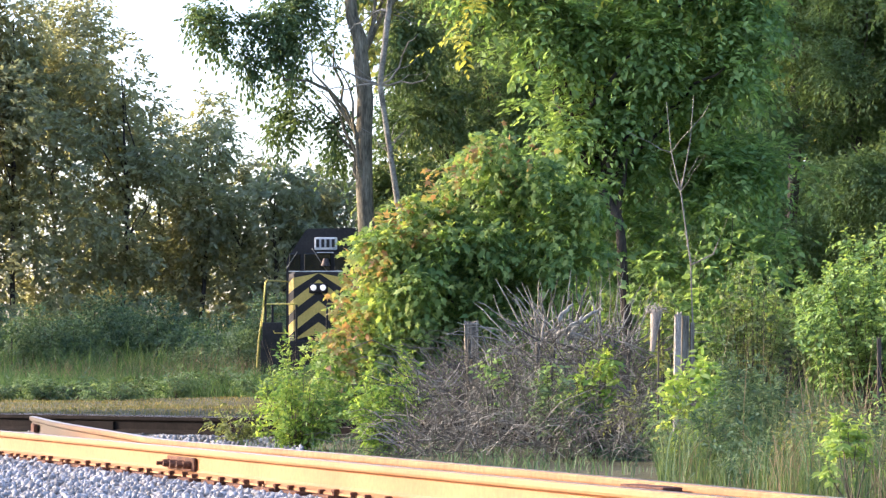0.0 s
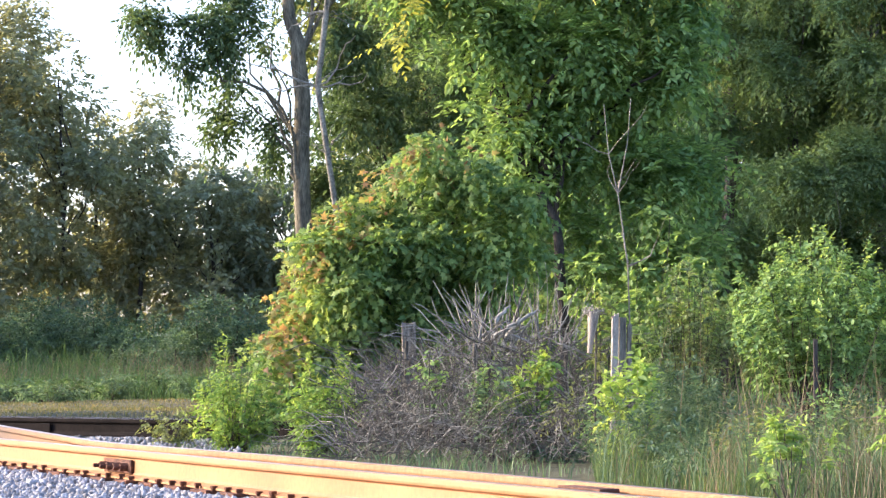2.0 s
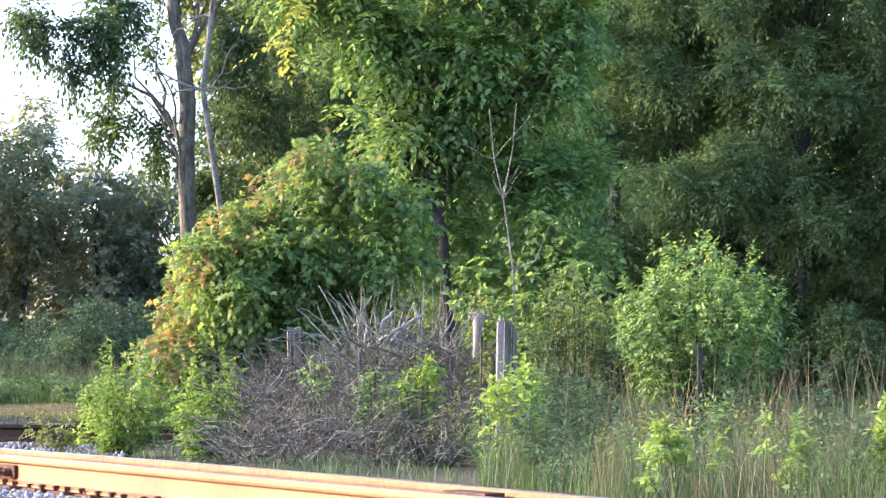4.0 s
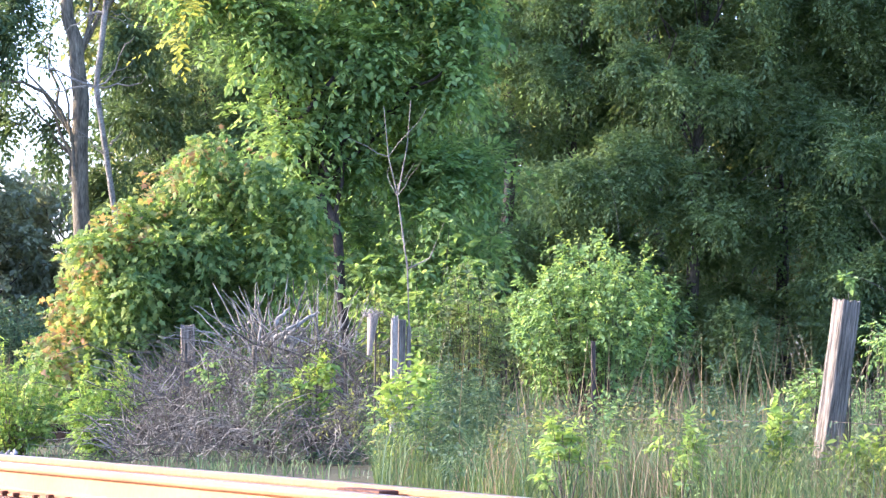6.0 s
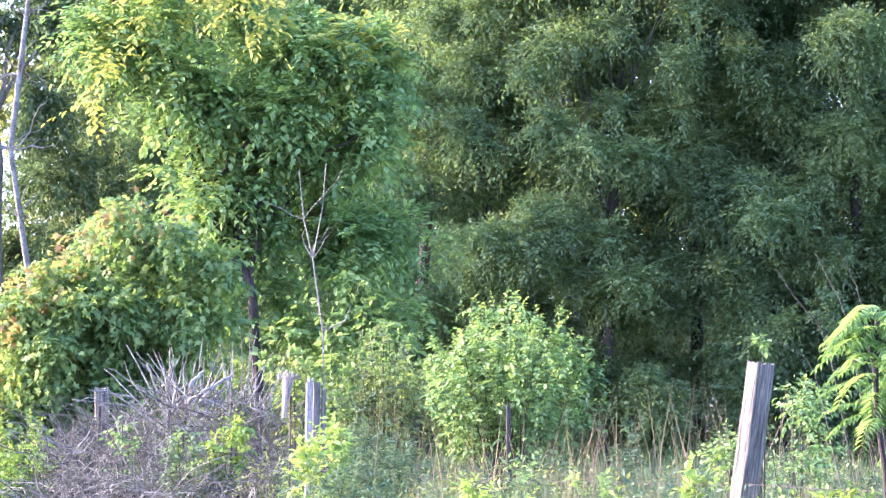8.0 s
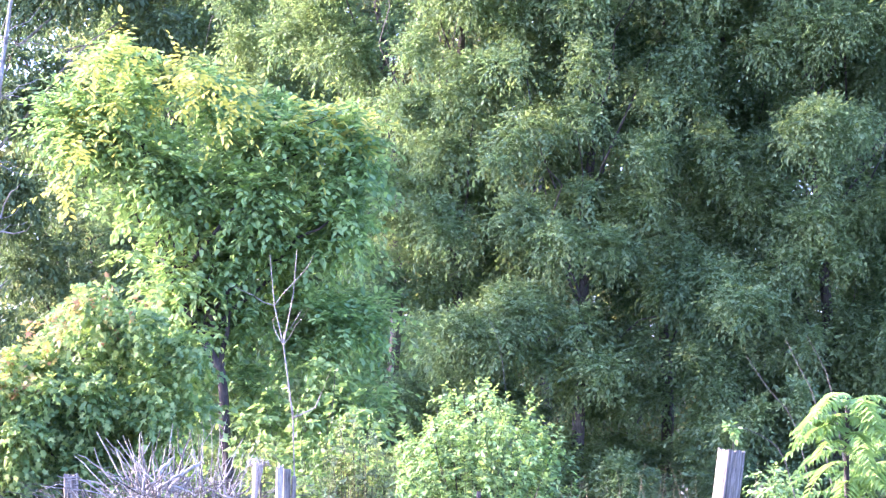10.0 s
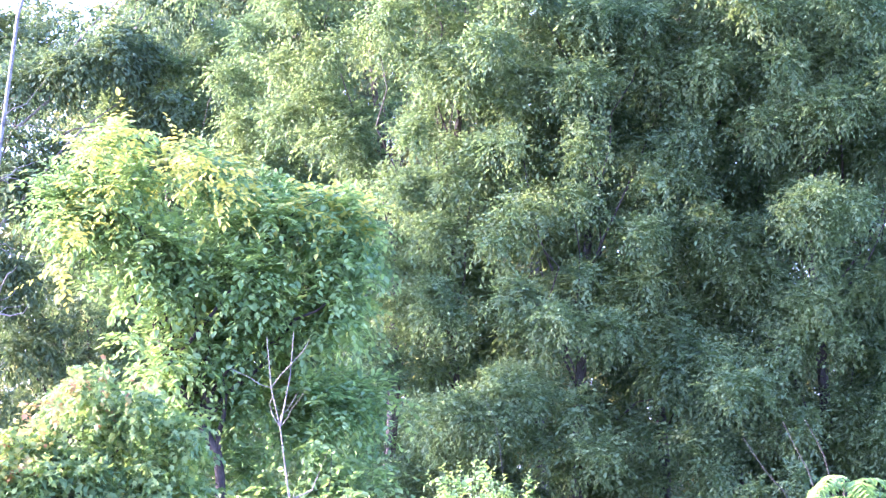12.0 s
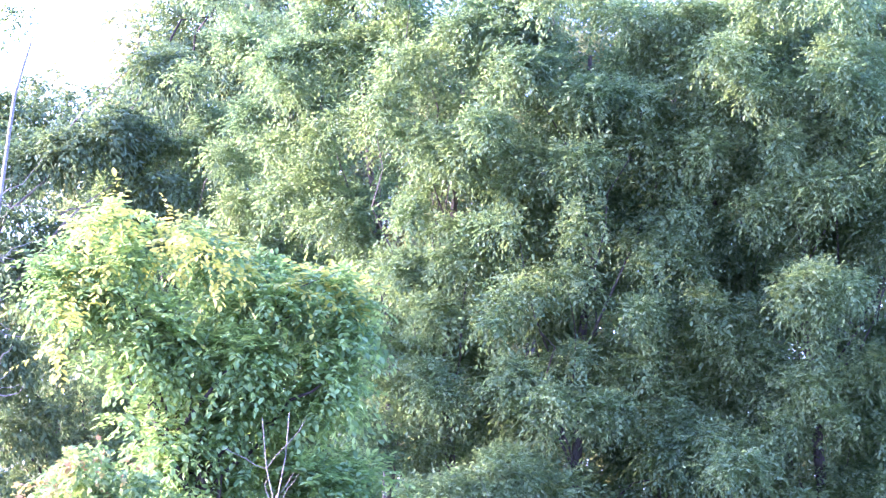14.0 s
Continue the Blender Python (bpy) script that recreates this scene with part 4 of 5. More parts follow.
pt = spot(13.42, 1.40, 16.5)
p1 = fence_post("weathered grey square wooden fence post leaning to one side", (pt[0] - 0.165, 16.5, -0.05), (2, 8.4, 24), 1.18, 0.135, 0.12, 1, 0.0, "post_wood", 0.0045)
p2t = spot(4.65, 0.99, 22)
p2 = fence_post("split silver-grey fence post behind a sapling", (p2t[0] - 0.04, 22, -0.05), (0, 1, 10), p2t[2] + 0.05, 0.05, 0.04, 2, 0.5, "bleached")
for dx, hh, wd in ((0.065, -0.01, 0.055), (0.12, -0.06, 0.03)):
    bm = bmesh.new()
    box(bm, dx - wd / 2, dx + wd / 2, 0.01, 0.05, -0.3, p2t[2] + 0.05 + hh, 0.006)
    part("split_slat", bm, "post_wood", p2)
p3t = spot(0.60, 0.84, 27)
p3 = fence_post("grey weathered fence post half buried in brush", (p3t[0], 27, -0.05), (0, -1, 0), p3t[2] + 0.05, 0.13, 0.11, 3, 0.1, "post_wood", 0.005)
p4t = spot(8.49, 0.51, 20.5)
p4 = fence_post("thin dark steel-like stake in tall grass", (p4t[0], 20.5, -0.05), (0, 0, 0), p4t[2] + 0.05, 0.03, 0.03, 4, mat="bark_dark")


# ---- brush pile: dead stems and twigs ----
def heap_top(x):
    """Height of the heap along its length."""
    return float(np.interp(x, [-0.45, -0.2, 0.1, 0.5, 0.9, 1.4, 1.9, 2.1], [0.25, 0.72, 0.82, 0.88, 1.05, 1.0, 0.9, 0.5]))


def build_brush():
    rng = np.random.default_rng(31)
    b = spot(1.95, -0.60, 25.5)
    t = empty("brush_pile", b[0], b[1], 0)
    tagged(t, "heap of dead grey and brown branches and cut stems", "brush pile")

    def stick(x, d, z, ang, ln, r0, top, crook=0.07, n=6, arch=0.0):
        a = np.array((x, d, z))
        e = a + ln * np.array((math.cos(ang), rng.normal(0, 0.2), math.sin(ang)))
        e[2] = np.clip(e[2], 0.02, top)
        p = wobble(a, e, n, crook * ln, rng)
        p[:, 2] += arch * ln * np.sin(np.linspace(0, np.pi, n))
        p[:, 2] = np.maximum(p[:, 2], 0.0)
        return p, np.linspace(r0, r0 * 0.35, n)

    # crooked branches of the heap
    for k in range(230):
        x = rng.uniform(-0.30, 2.05)
        top = heap_top(x)
        ang = rng.normal(0.5, 0.5) if rng.uniform() < 0.35 else rng.normal(2.5, 0.5)
        p = stick(x, rng.uniform(24.3, 26.6), rng.uniform(0, 0.85) * top, ang, rng.uniform(0.3, 1.0), rng.uniform(0.004, 0.010), top * 1.1, 0.12, 8, rng.uniform(-0.05, 0.22))
        child("branch", tubes_mesh("branch", [p], "dead_brown" if rng.uniform() < 0.72 else "dead_wood", 5), t)
    # dark upright stems within the heap
    for x, d, h, r in ((0.28, 25.4, 0.95, 0.022), (0.36, 25.6, 0.9, 0.016), (0.80, 25.2, 0.92, 0.03), (0.88, 25.3, 0.7, 0.02), (1.55, 25.0, 0.8, 0.014), (1.95, 23.6, 0.8, 0.012), (0.95, 25.4, 1.0, 0.016)):
        child("upright_stem", tubes_mesh("upright_stem", [(wobble((x, d, -0.05), (x + rng.normal(0, 0.06), d, h), 7, 0.05, rng), np.linspace(r, r * 0.7, 7))], "dead_brown", 7), t)
    # fan of cut pale stems on top, rising from a gnarled cut stool
    for c, n, wide in ((0.98, 46, 0.20), (1.42, 36, 0.28), (0.80, 10, 0.08)):
        for k in range(n):
            x = rng.normal(c, wide * 0.75)
            lean = (x - c) / wide
            ln = rng.uniform(0.18, 0.52)
            ang = 1.57 - 0.42 * lean + rng.normal(0, 0.28)
            p = stick(x, rng.uniform(25.9, 26.8), rng.uniform(0.86, 1.1), ang, ln, rng.uniform(0.004, 0.011), 1.66, 0.05, 6, 0.0)
            child("cut_stem", tubes_mesh("cut_stem", [(p[0], p[1] * rng.uniform(0.7, 1.25))], "dead_wood" if rng.uniform() < 0.6 else "dead_brown", 5), t)
    for k in range(14):
        p = stick(rng.uniform(0.85, 1.15), rng.uniform(25.5, 25.9), rng.uniform(0.85, 1.1), rng.normal(0.4, 0.5), rng.uniform(0.12, 0.35), rng.uniform(0.012, 0.026), 1.3, 0.2, 6, 0.1)
        child("cut_stem", tubes_mesh("cut_stem", [p], "dead_wood", 6), t)
    for k in range(9):
        p = stick(rng.uniform(1.0, 1.8), rng.uniform(26, 27), 0.95, rng.normal(1.35, 0.3), rng.uniform(0.5, 0.85), 0.004, 1.85, 0.06, 7, 0.05)
        child("cut_stem", tubes_mesh("cut_stem", [p], "dead_wood", 4), t)
    for mat, n, r, near in (("dead_brown", 1150, 0.0036, 21.6), ("dead_wood", 460, 0.0048, 22.0)):
        paths = []
        for k in range(n):
            x = rng.uniform(-0.42, 2.08)
            d = rng.uniform(near, 27.0)
            top = heap_top(x) * min(1.0, 0.15 + 0.26 * (d - near))
            x *= d / 25.5
            ang = rng.normal(1.5, 0.5) if rng.uniform() < 0.4 else rng.normal(1.57, 1.2)
            paths.append(stick(x, d, rng.uniform(0, 0.95) * top, ang, rng.uniform(0.2, 0.85), r * rng.uniform(0.6, 1.4), top * 1.08 + 0.04, 0.11, 6, rng.uniform(-0.05, 0.25)))
        tagged(child("brushwood", tubes_mesh("brushwood", paths, mat, 3), t), "dry tangled twigs", kind="stuff")


build_brush()


# ---- grass and weeds ----
def blades(name, label, n, region, height, mat, seed, width=0.006, bend=0.45, clump=0.0):
    rng = np.random.default_rng(seed)
    p = region(rng, n)
    if clump:
        p = p[lumps(np.c_[p, np.zeros(len(p))], clump, seed + 3) + rng.normal(0, 0.3, len(p)) > 0.0]
    n = len(p)
    h = height * rng.uniform(0.5, 1.25, n) * (1 + 0.35 * lumps(np.c_[p, np.zeros(n)], 1.5, seed))
    a = rng.uniform(0, 6.28, n)
    lean = bend * rng.uniform(0.1, 1.0, n) * h
    dx, dy = np.cos(a) * lean, np.sin(a) * lean
    b = rng.uniform(0, 6.28, n)
    wx, wy = np.cos(b) * width, np.sin(b) * width
    z = ground_z(p[:, 0], p[:, 1])
    rows = []
    for s, k in ((0, 1.0), (0.5, 0.85), (1.0, 0.12)):
        cx, cy, cz = p[:, 0] + dx * s * s, p[:, 1] + dy * s * s, z + h * s * (1 - 0.12 * s)
        rows += [np.stack([cx - wx * k, cy - wy * k, cz], -1), np.stack([cx + wx * k, cy + wy * k, cz], -1)]
    v = np.stack(rows, 1).reshape(-1, 3)
    o = (np.arange(n) * 6)[:, None, None]
    f = (np.array([[0, 1, 3, 2], [2, 3, 5, 4]])[None] + o).reshape(-1, 4)
    ob = new(name, fast_mesh(name, v, f, (mat,)))
    tagged(ob, label, "grass", kind="stuff")


def wedge(az0, az1, d0, d1, keep=None):
    def region(rng, n):
        d = np.sqrt(rng.uniform(d0 ** 2, d1 ** 2, n))
        a = np.radians(rng.uniform(az0, az1, n))
        p = np.stack([d * np.tan(a), d], -1)
        return p[keep(p)] if keep else p
    return region


def past_rails(p):
    return p @ np.array([ACROSS.x, ACROSS.y]) > 7.6


def past_dark(p):
    return p[:, 1] > 34


blades("tall_grass", "tall green grass along the fence", 52000, wedge(4.2, 18, 13, 28, past_rails), 0.34, "grass_green", 21, 0.0026, 0.7, 7.0)
blades("weedy_grass", "bluish green narrow-leaved weeds among the grass", 9000, wedge(4.2, 18, 14, 28, past_rails), 0.44, "leaf_weed", 28, 0.0034, 0.45, 5.0)
blades("dry_grass", "dry straw-coloured stems among the grass", 12000, wedge(4.6, 18, 13, 28, past_rails), 0.42, "grass_dry", 22, 0.0022, 0.7, 6.0)
blades("dead_stalks", "tall thin dead stalks standing in the grass", 800, wedge(5.2, 18, 18, 29, past_rails), 0.78, "grass_dry", 29, 0.0034, 0.3)
blades("low_weeds", "low green weeds at the foot of the brush", 2600, wedge(-4, 5, 19.5, 29, past_rails), 0.15, "leaf_weed", 27, 0.005, 0.9, 6.0)
blades("field_grass", "tall shaded green grass across the field", 30000, wedge(-10, 2, 64, 92), 0.62, "grass_far", 23, 0.009, 0.8, 0.9)
blades("verge_grass", "short yellow-green grass of the verge", 14000, wedge(-10, 0, 35, 64), 0.05, "grass_verge", 24, 0.008)
blades("field_stalks", "brownish dead stalks behind the green grass", 5000, wedge(-10, 1, 80, 96), 1.0, "grass_dry", 30, 0.008, 0.5, 0.5)
blades("bank_grass", "tall dark grass on the bank under the trees", 16000, wedge(-10, 2, 92, 118), 1.0, "grass_far", 25, 0.016, 0.8)
blades("woodland_grass", "shaded grass under the woods", 7000, wedge(-1, 18, 28, 48), 0.5, "grass_far", 26, 0.01)


# ---- sumac with long leaves of paired leaflets ----
def build_sumac(at, seed, fronds, reach):
    rng = np.random.default_rng(seed)
    x, y, z = at
    t = empty("sumac", x, y, -0.05)
    tagged(t, "bright green sumac with long fern-like leaves", "shrub", "sumacs")
    child("stem", tubes_mesh("stem", [(wobble((x + 0.05, y, -0.05), (x, y, z), 6, 0.05, rng), np.linspace(0.02, 0.012, 6))], "bark_dark", 6), t)
    for k in range(fronds):
        a = rng.uniform(0, 6.28)
        start = np.array((x, y, z - 0.35 * rng.uniform(0, 1) ** 1.5 * (1 + z * 0.5)))
        ln = reach * rng.uniform(0.75, 1.2)
        n = 13
        s = np.linspace(0, 1, n)
        rise = rng.uniform(0.15, 0.7)
        path = start + np.stack([np.cos(a) * ln * s, np.sin(a) * ln * s, ln * (rise * s - 0.75 * s ** 2)], -1)
        tan = norm(np.gradient(path, axis=0))
        side = norm(np.cross(tan, np.array([0, 0, 1.0])))
        tt = LEAF["kite"][0]
        vs = [q for p in path for q in (p, p - np.array([0, 0, 0.006]))]
        fs = [f for i in range(n - 1) for f in ((2 * i, 2 * i + 1, 2 * i + 3), (2 * i, 2 * i + 3, 2 * i + 2))]
        for i in range(2, n):
            size = 0.105 * (1 - 0.45 * abs(s[i] - 0.45) * 2) * rng.uniform(0.9, 1.1)
            for sgn in (-1, 1):
                ld = norm(side[i] * sgn + tan[i] * 0.45 + np.array([0, 0, -0.35]) + rng.normal(0, 0.08, 3))
                up = norm(np.array([0, 0, 1.0]) + rng.normal(0, 0.15, 3))
                lw = norm(np.cross(ld, up))
                w = path[i] + size * (tt[:, 0:1] * ld + 0.30 * tt[:, 1:2] * lw + tt[:, 2:3] * np.cross(lw, ld))
                m = len(vs)
                vs += list(w[1:])
                fs += [(2 * i, m, m + 1), (2 * i, m + 1, m + 2)]
        child("frond", fast_mesh("frond", np.array(vs), np.array(fs), ("leaf_sumac",)), t)


build_sumac(spot(15.68, 2.31, 15), 41, 40, 0.34)
build_sumac(spot(16.51, 1.59, 15.3), 42, 30, 0.34)


# ---- bare twigs: a pale dead sapling before the young tree, and long arching canes ----
def build_dead_sapling():
    rng = np.random.default_rng(43)
    t = empty("dead_sapling", *spot(4.87, 0.06, 29.5))
    t.location.z = 0
    tagged(t, "bare pale dead sapling standing before green leaves", "sapling")
    A = [spot(4.95, -0.60, 29.5), spot(4.85, 1.94, 29.5), spot(4.66, 3.38, 29.5), spot(4.48, 4.15, 29.5), spot(4.39, 5.14, 29.5)]
    A[0] = (A[0][0], A[0][1], 0.0)
    child("stem", tubes_mesh("stem", [(np.array(A), [0.010, 0.008, 0.0065, 0.005, 0.003])], "bleached", 6), t)
    B = [spot(4.66, 3.38, 29.5), spot(4.85, 4.37, 29.4), spot(4.92, 5.25, 29.4)]
    child("branch", tubes_mesh("branch", [(np.array(B), [0.007, 0.005, 0.003])], "bleached", 5), t)
    C = [spot(4.85, 1.94, 29.5), spot(5.29, 2.16, 29.3), spot(5.60, 2.93, 29.3)]
    child("branch", tubes_mesh("branch", [(np.array(C), [0.010, 0.007, 0.003])], "bleached", 5), t)
    for k in range(8):
        p = np.array(A[1 + k % 3])
        e = p + np.array((rng.normal(0, 0.25), rng.normal(0, 0.15), rng.uniform(0.1, 0.5)))
        child("twig", tubes_mesh("twig", [(wobble(p, e, 5, 0.05, rng), np.linspace(0.005, 0.0015, 5))], "bleached", 4), t)


build_dead_sapling()


def build_canes():
    """Long bare canes that arch out of the thicket."""
    rows = [
        [14.68, 1.93, 14.14, 2.48, 13.73, 3.15],
        [15.06, 2.37, 14.74, 2.92, 14.49, 3.47],
        [15.34, 2.69, 15.12, 3.13, 14.91, 3.52],
        [14.45, 1.27, 14.02, 1.60, 13.53, 1.80],
        [8.96, 3.17, 8.80, 3.72, 8.47, 4.27],
    ]
    for k, r in enumerate(rows):
        d = 16 if k < 4 else 36
        pts = [spot(r[i], r[i + 1], d) for i in (0, 2, 4)]
        foot = (pts[0][0] + 0.25, d, -0.05)
        pts = [foot] + pts
        s = np.linspace(0, 1, 12)
        seg = np.array([0, 0.55, 0.8, 1.0])
        pts = np.array(pts)
        path = np.stack([np.interp(s, seg, pts[:, j]) for j in range(3)], -1)
        path[1:-1] = (path[:-2] + path[1:-1] * 2 + path[2:]) / 4
        ob = new("bare_cane", tubes_mesh("bare_cane", [(path, np.linspace(0.0045, 0.0015, 12))], "dead_brown", 5))
        tagged(ob, "long thin bare arching cane", "cane", "bare canes")


build_canes()


# ---- bleached wood hung on the fence, wire ----
def build_bleached():
    rng = np.random.default_rng(45)
    a, b = spot(4.18, 1.08, 22.2), spot(4.10, 0.26, 22.2)
    t = empty("bleached_stump", a[0], a[1], 0)
    tagged(t, "bleached peeling piece of post with a frayed top", "stump", "fence posts")
    pts = np.array([b, ((a[0] + b[0]) / 2, a[1], (a[2] + b[2]) / 2), a])
    child("wood", tubes_mesh("wood", [(pts, [0.018, 0.03, 0.05])], "bleached", 9), t)
    low = np.array([(b[0] + 0.05, b[1] + 0.16, -0.05), (a[0] + 0.02, a[1] + 0.03, a[2] - 0.02)])
    child("stem", tubes_mesh("stem", [(low, [0.008, 0.007])], "dead_brown", 8), t)
    for k in range(60):
        p = np.array(a) + np.array((rng.uniform(-0.075, 0.075), rng.uniform(-0.04, 0.04), rng.uniform(-0.03, 0.01)))
        e = p + np.array((rng.normal(0, 0.03), rng.normal(0, 0.03), rng.uniform(-0.02, 0.05)))
        child("splinter", tubes_mesh("splinter", [(wobble(p, e, 4, 0.01, rng), np.linspace(0.005, 0.002, 4))], "dead_wood", 4), t)


build_bleached()


def build_wires():
    rng = np.random.default_rng(46)
    for z0, z1 in ((0.42, 0.45), (0.28, 0.30)):
        a, b = np.array((pt[0] - 0.1, 16.42, z0)), np.array((p2t[0], 21.93, z1))
        far = np.array((a[0] + 2.2, 10.0, z0 + 0.02))
        path = np.concatenate([wobble(far, a, 10, 0.02, rng, 0.02), wobble(a, b, 18, 0.02, rng, 0.05)[1:]])
        w = empty("fence_wire")
        tagged(w, "thin rusty barbed wire sagging between old posts", "wire")
        child("strand", tubes_mesh("strand", [(path, np.full(len(path), 0.0022))], "wire", 4), w)
        for q in path[1::2]:
            child("barb", tubes_mesh("barb", [(np.array([q + (-0.02, 0, 0.02), q + (0.02, 0, -0.02)]), [0.0018, 0.0018])], "wire", 3), w)


build_wires()

# ---- weeds among the grass ----
WEEDS = [  # label, leaf, place, height, half width, leaf size, width, shape
    ("broad-leaved milkweed in front of the brush", "leaf_clover", spot(2.22, -0.60, 23.5), 0.5, 0.07, 0.06, 0.4, "oval"),
    ("broad-leaved milkweed in front of the brush", "leaf_clover", spot(2.50, -1.26, 23.3), 0.36, 0.09, 0.06, 0.4, "oval"),
    ("small leafy vine beside the old post", "leaf_shrub", spot(14.13, 0.95, 16.8), 0.98, 0.12, 0.038, 0.6, "oval"),
    ("small leafy vine beside the old post", "leaf_shrub", spot(12.87, 0.51, 16.9), 0.75, 0.07, 0.035, 0.6, "oval"),
    ("yellow-green leafy weed by the grass", "leaf_lime", spot(13.78, -1.36, 15), 0.30, 0.08, 0.05, 0.5, "oval"),
    ("yellow-green leafy weed by the grass", "leaf_lime", spot(14.99, -0.26, 14.6), 0.36, 0.08, 0.055, 0.5, "oval"),
    ("leafy shoot growing on top of the post", "leaf_shrub", spot(13.42, 1.61, 16.55), 1.27, 0.05, 0.04, 0.6, "oval"),
]
for i, (lab, leaf, at, hgt, half, size, wid, shp) in enumerate(WEEDS):
    rng = np.random.default_rng(950 + i)
    x, y = at[0], at[1]
    t = empty("weed", x, y, -0.03)
    tagged(t, lab, "weed")
    for k in range(7):
        top = (x + rng.normal(0, half * 0.6), y + rng.normal(0, half * 0.6), hgt * rng.uniform(0.7, 1.0))
        path = wobble((x + rng.normal(0, half * 0.25), y, -0.03), top, 6, 0.03, rng)
        child("stem", tubes_mesh("stem", [(path, np.linspace(0.005, 0.002, 6))], "dead_brown", 4), t)
    lo = hgt * (0.82 if "top of the post" in lab else 0.45)
    lob = [(x + rng.normal(0, half * 0.9), y + rng.normal(0, half * 0.6), rng.uniform(lo, hgt), half * 0.5 + 0.07, half * 0.5 + 0.07, max((hgt - lo) / 4, 0.03) + 0.06) for _ in range(7)]
    on_post = "top of the post" in lab
    if on_post:
        lob = [(x, y, hgt - 0.05, 0.028, 0.028, 0.04)]
    child("foliage", crown_mesh("foliage", lob, 7.0 if on_post else 0.9 if "milkweed" in lab else 0.8 if "vine" in lab else 1.3, leaf, size, wid, shp, rng, 950 + i, length=0.05 if on_post else 0.14, count=6, droop=0.2, gap=-0.8, shell=0.2), t)


# low mixed undergrowth between the grass stems
for k, (leaf, size, wid, count) in enumerate((("leaf_weed", 0.05, 0.35, 60), ("leaf_olive", 0.045, 0.5, 36), ("leaf_shrub", 0.045, 0.5, 34))):
    rng = np.random.default_rng(980 + k)
    lob = []
    while len(lob) < count:
        d = rng.uniform(14, 27)
        x = d * math.tan(radians(rng.uniform(3.5, 18)))
        if 0.928 * x + 0.371 * d > 7.9:
            lob.append((x, d, rng.uniform(0.05, 0.38), rng.uniform(0.15, 0.3), 0.2, rng.uniform(0.12, 0.25)))
    ob = new("undergrowth", crown_mesh("undergrowth", lob, 0.6, leaf, size, wid, "kite", rng, 980 + k, length=0.16, count=6, droop=0.1, gap=-0.6, shell=0.2))
    tagged(ob, "low leafy undergrowth among the grass", "undergrowth", kind="stuff")

# shaded bushes at the foot of the far trees
for k in range(26):
    rng = np.random.default_rng(990 + k)
    az = -9.6 + k * 0.4
    d = rng.uniform(96, 108)
    x = d * math.tan(radians(az))
    g = float(ground_z(x, d))
    hgt = rng.uniform(1.6, 3.6)
    lob = [(x + rng.normal(0, 0.7), d + rng.normal(0, 0.4), g + hgt * q, 1.0, 0.7, hgt * 0.35) for q in (0.25, 0.45, 0.65)]
    tree("bush", "grey-green bush on the shaded bank", (x, d, g - 0.05), (x, d, g + hgt * 0.7), lob, 2.4, "leaf_weed", 0.13, 0.5, "kite", 990 + k, (0.04, 0.01), limbs=3, limb_r=0.02,
         category="bush", group="bank bushes", length=0.4, count=6, droop=0.2, gap=-0.4)


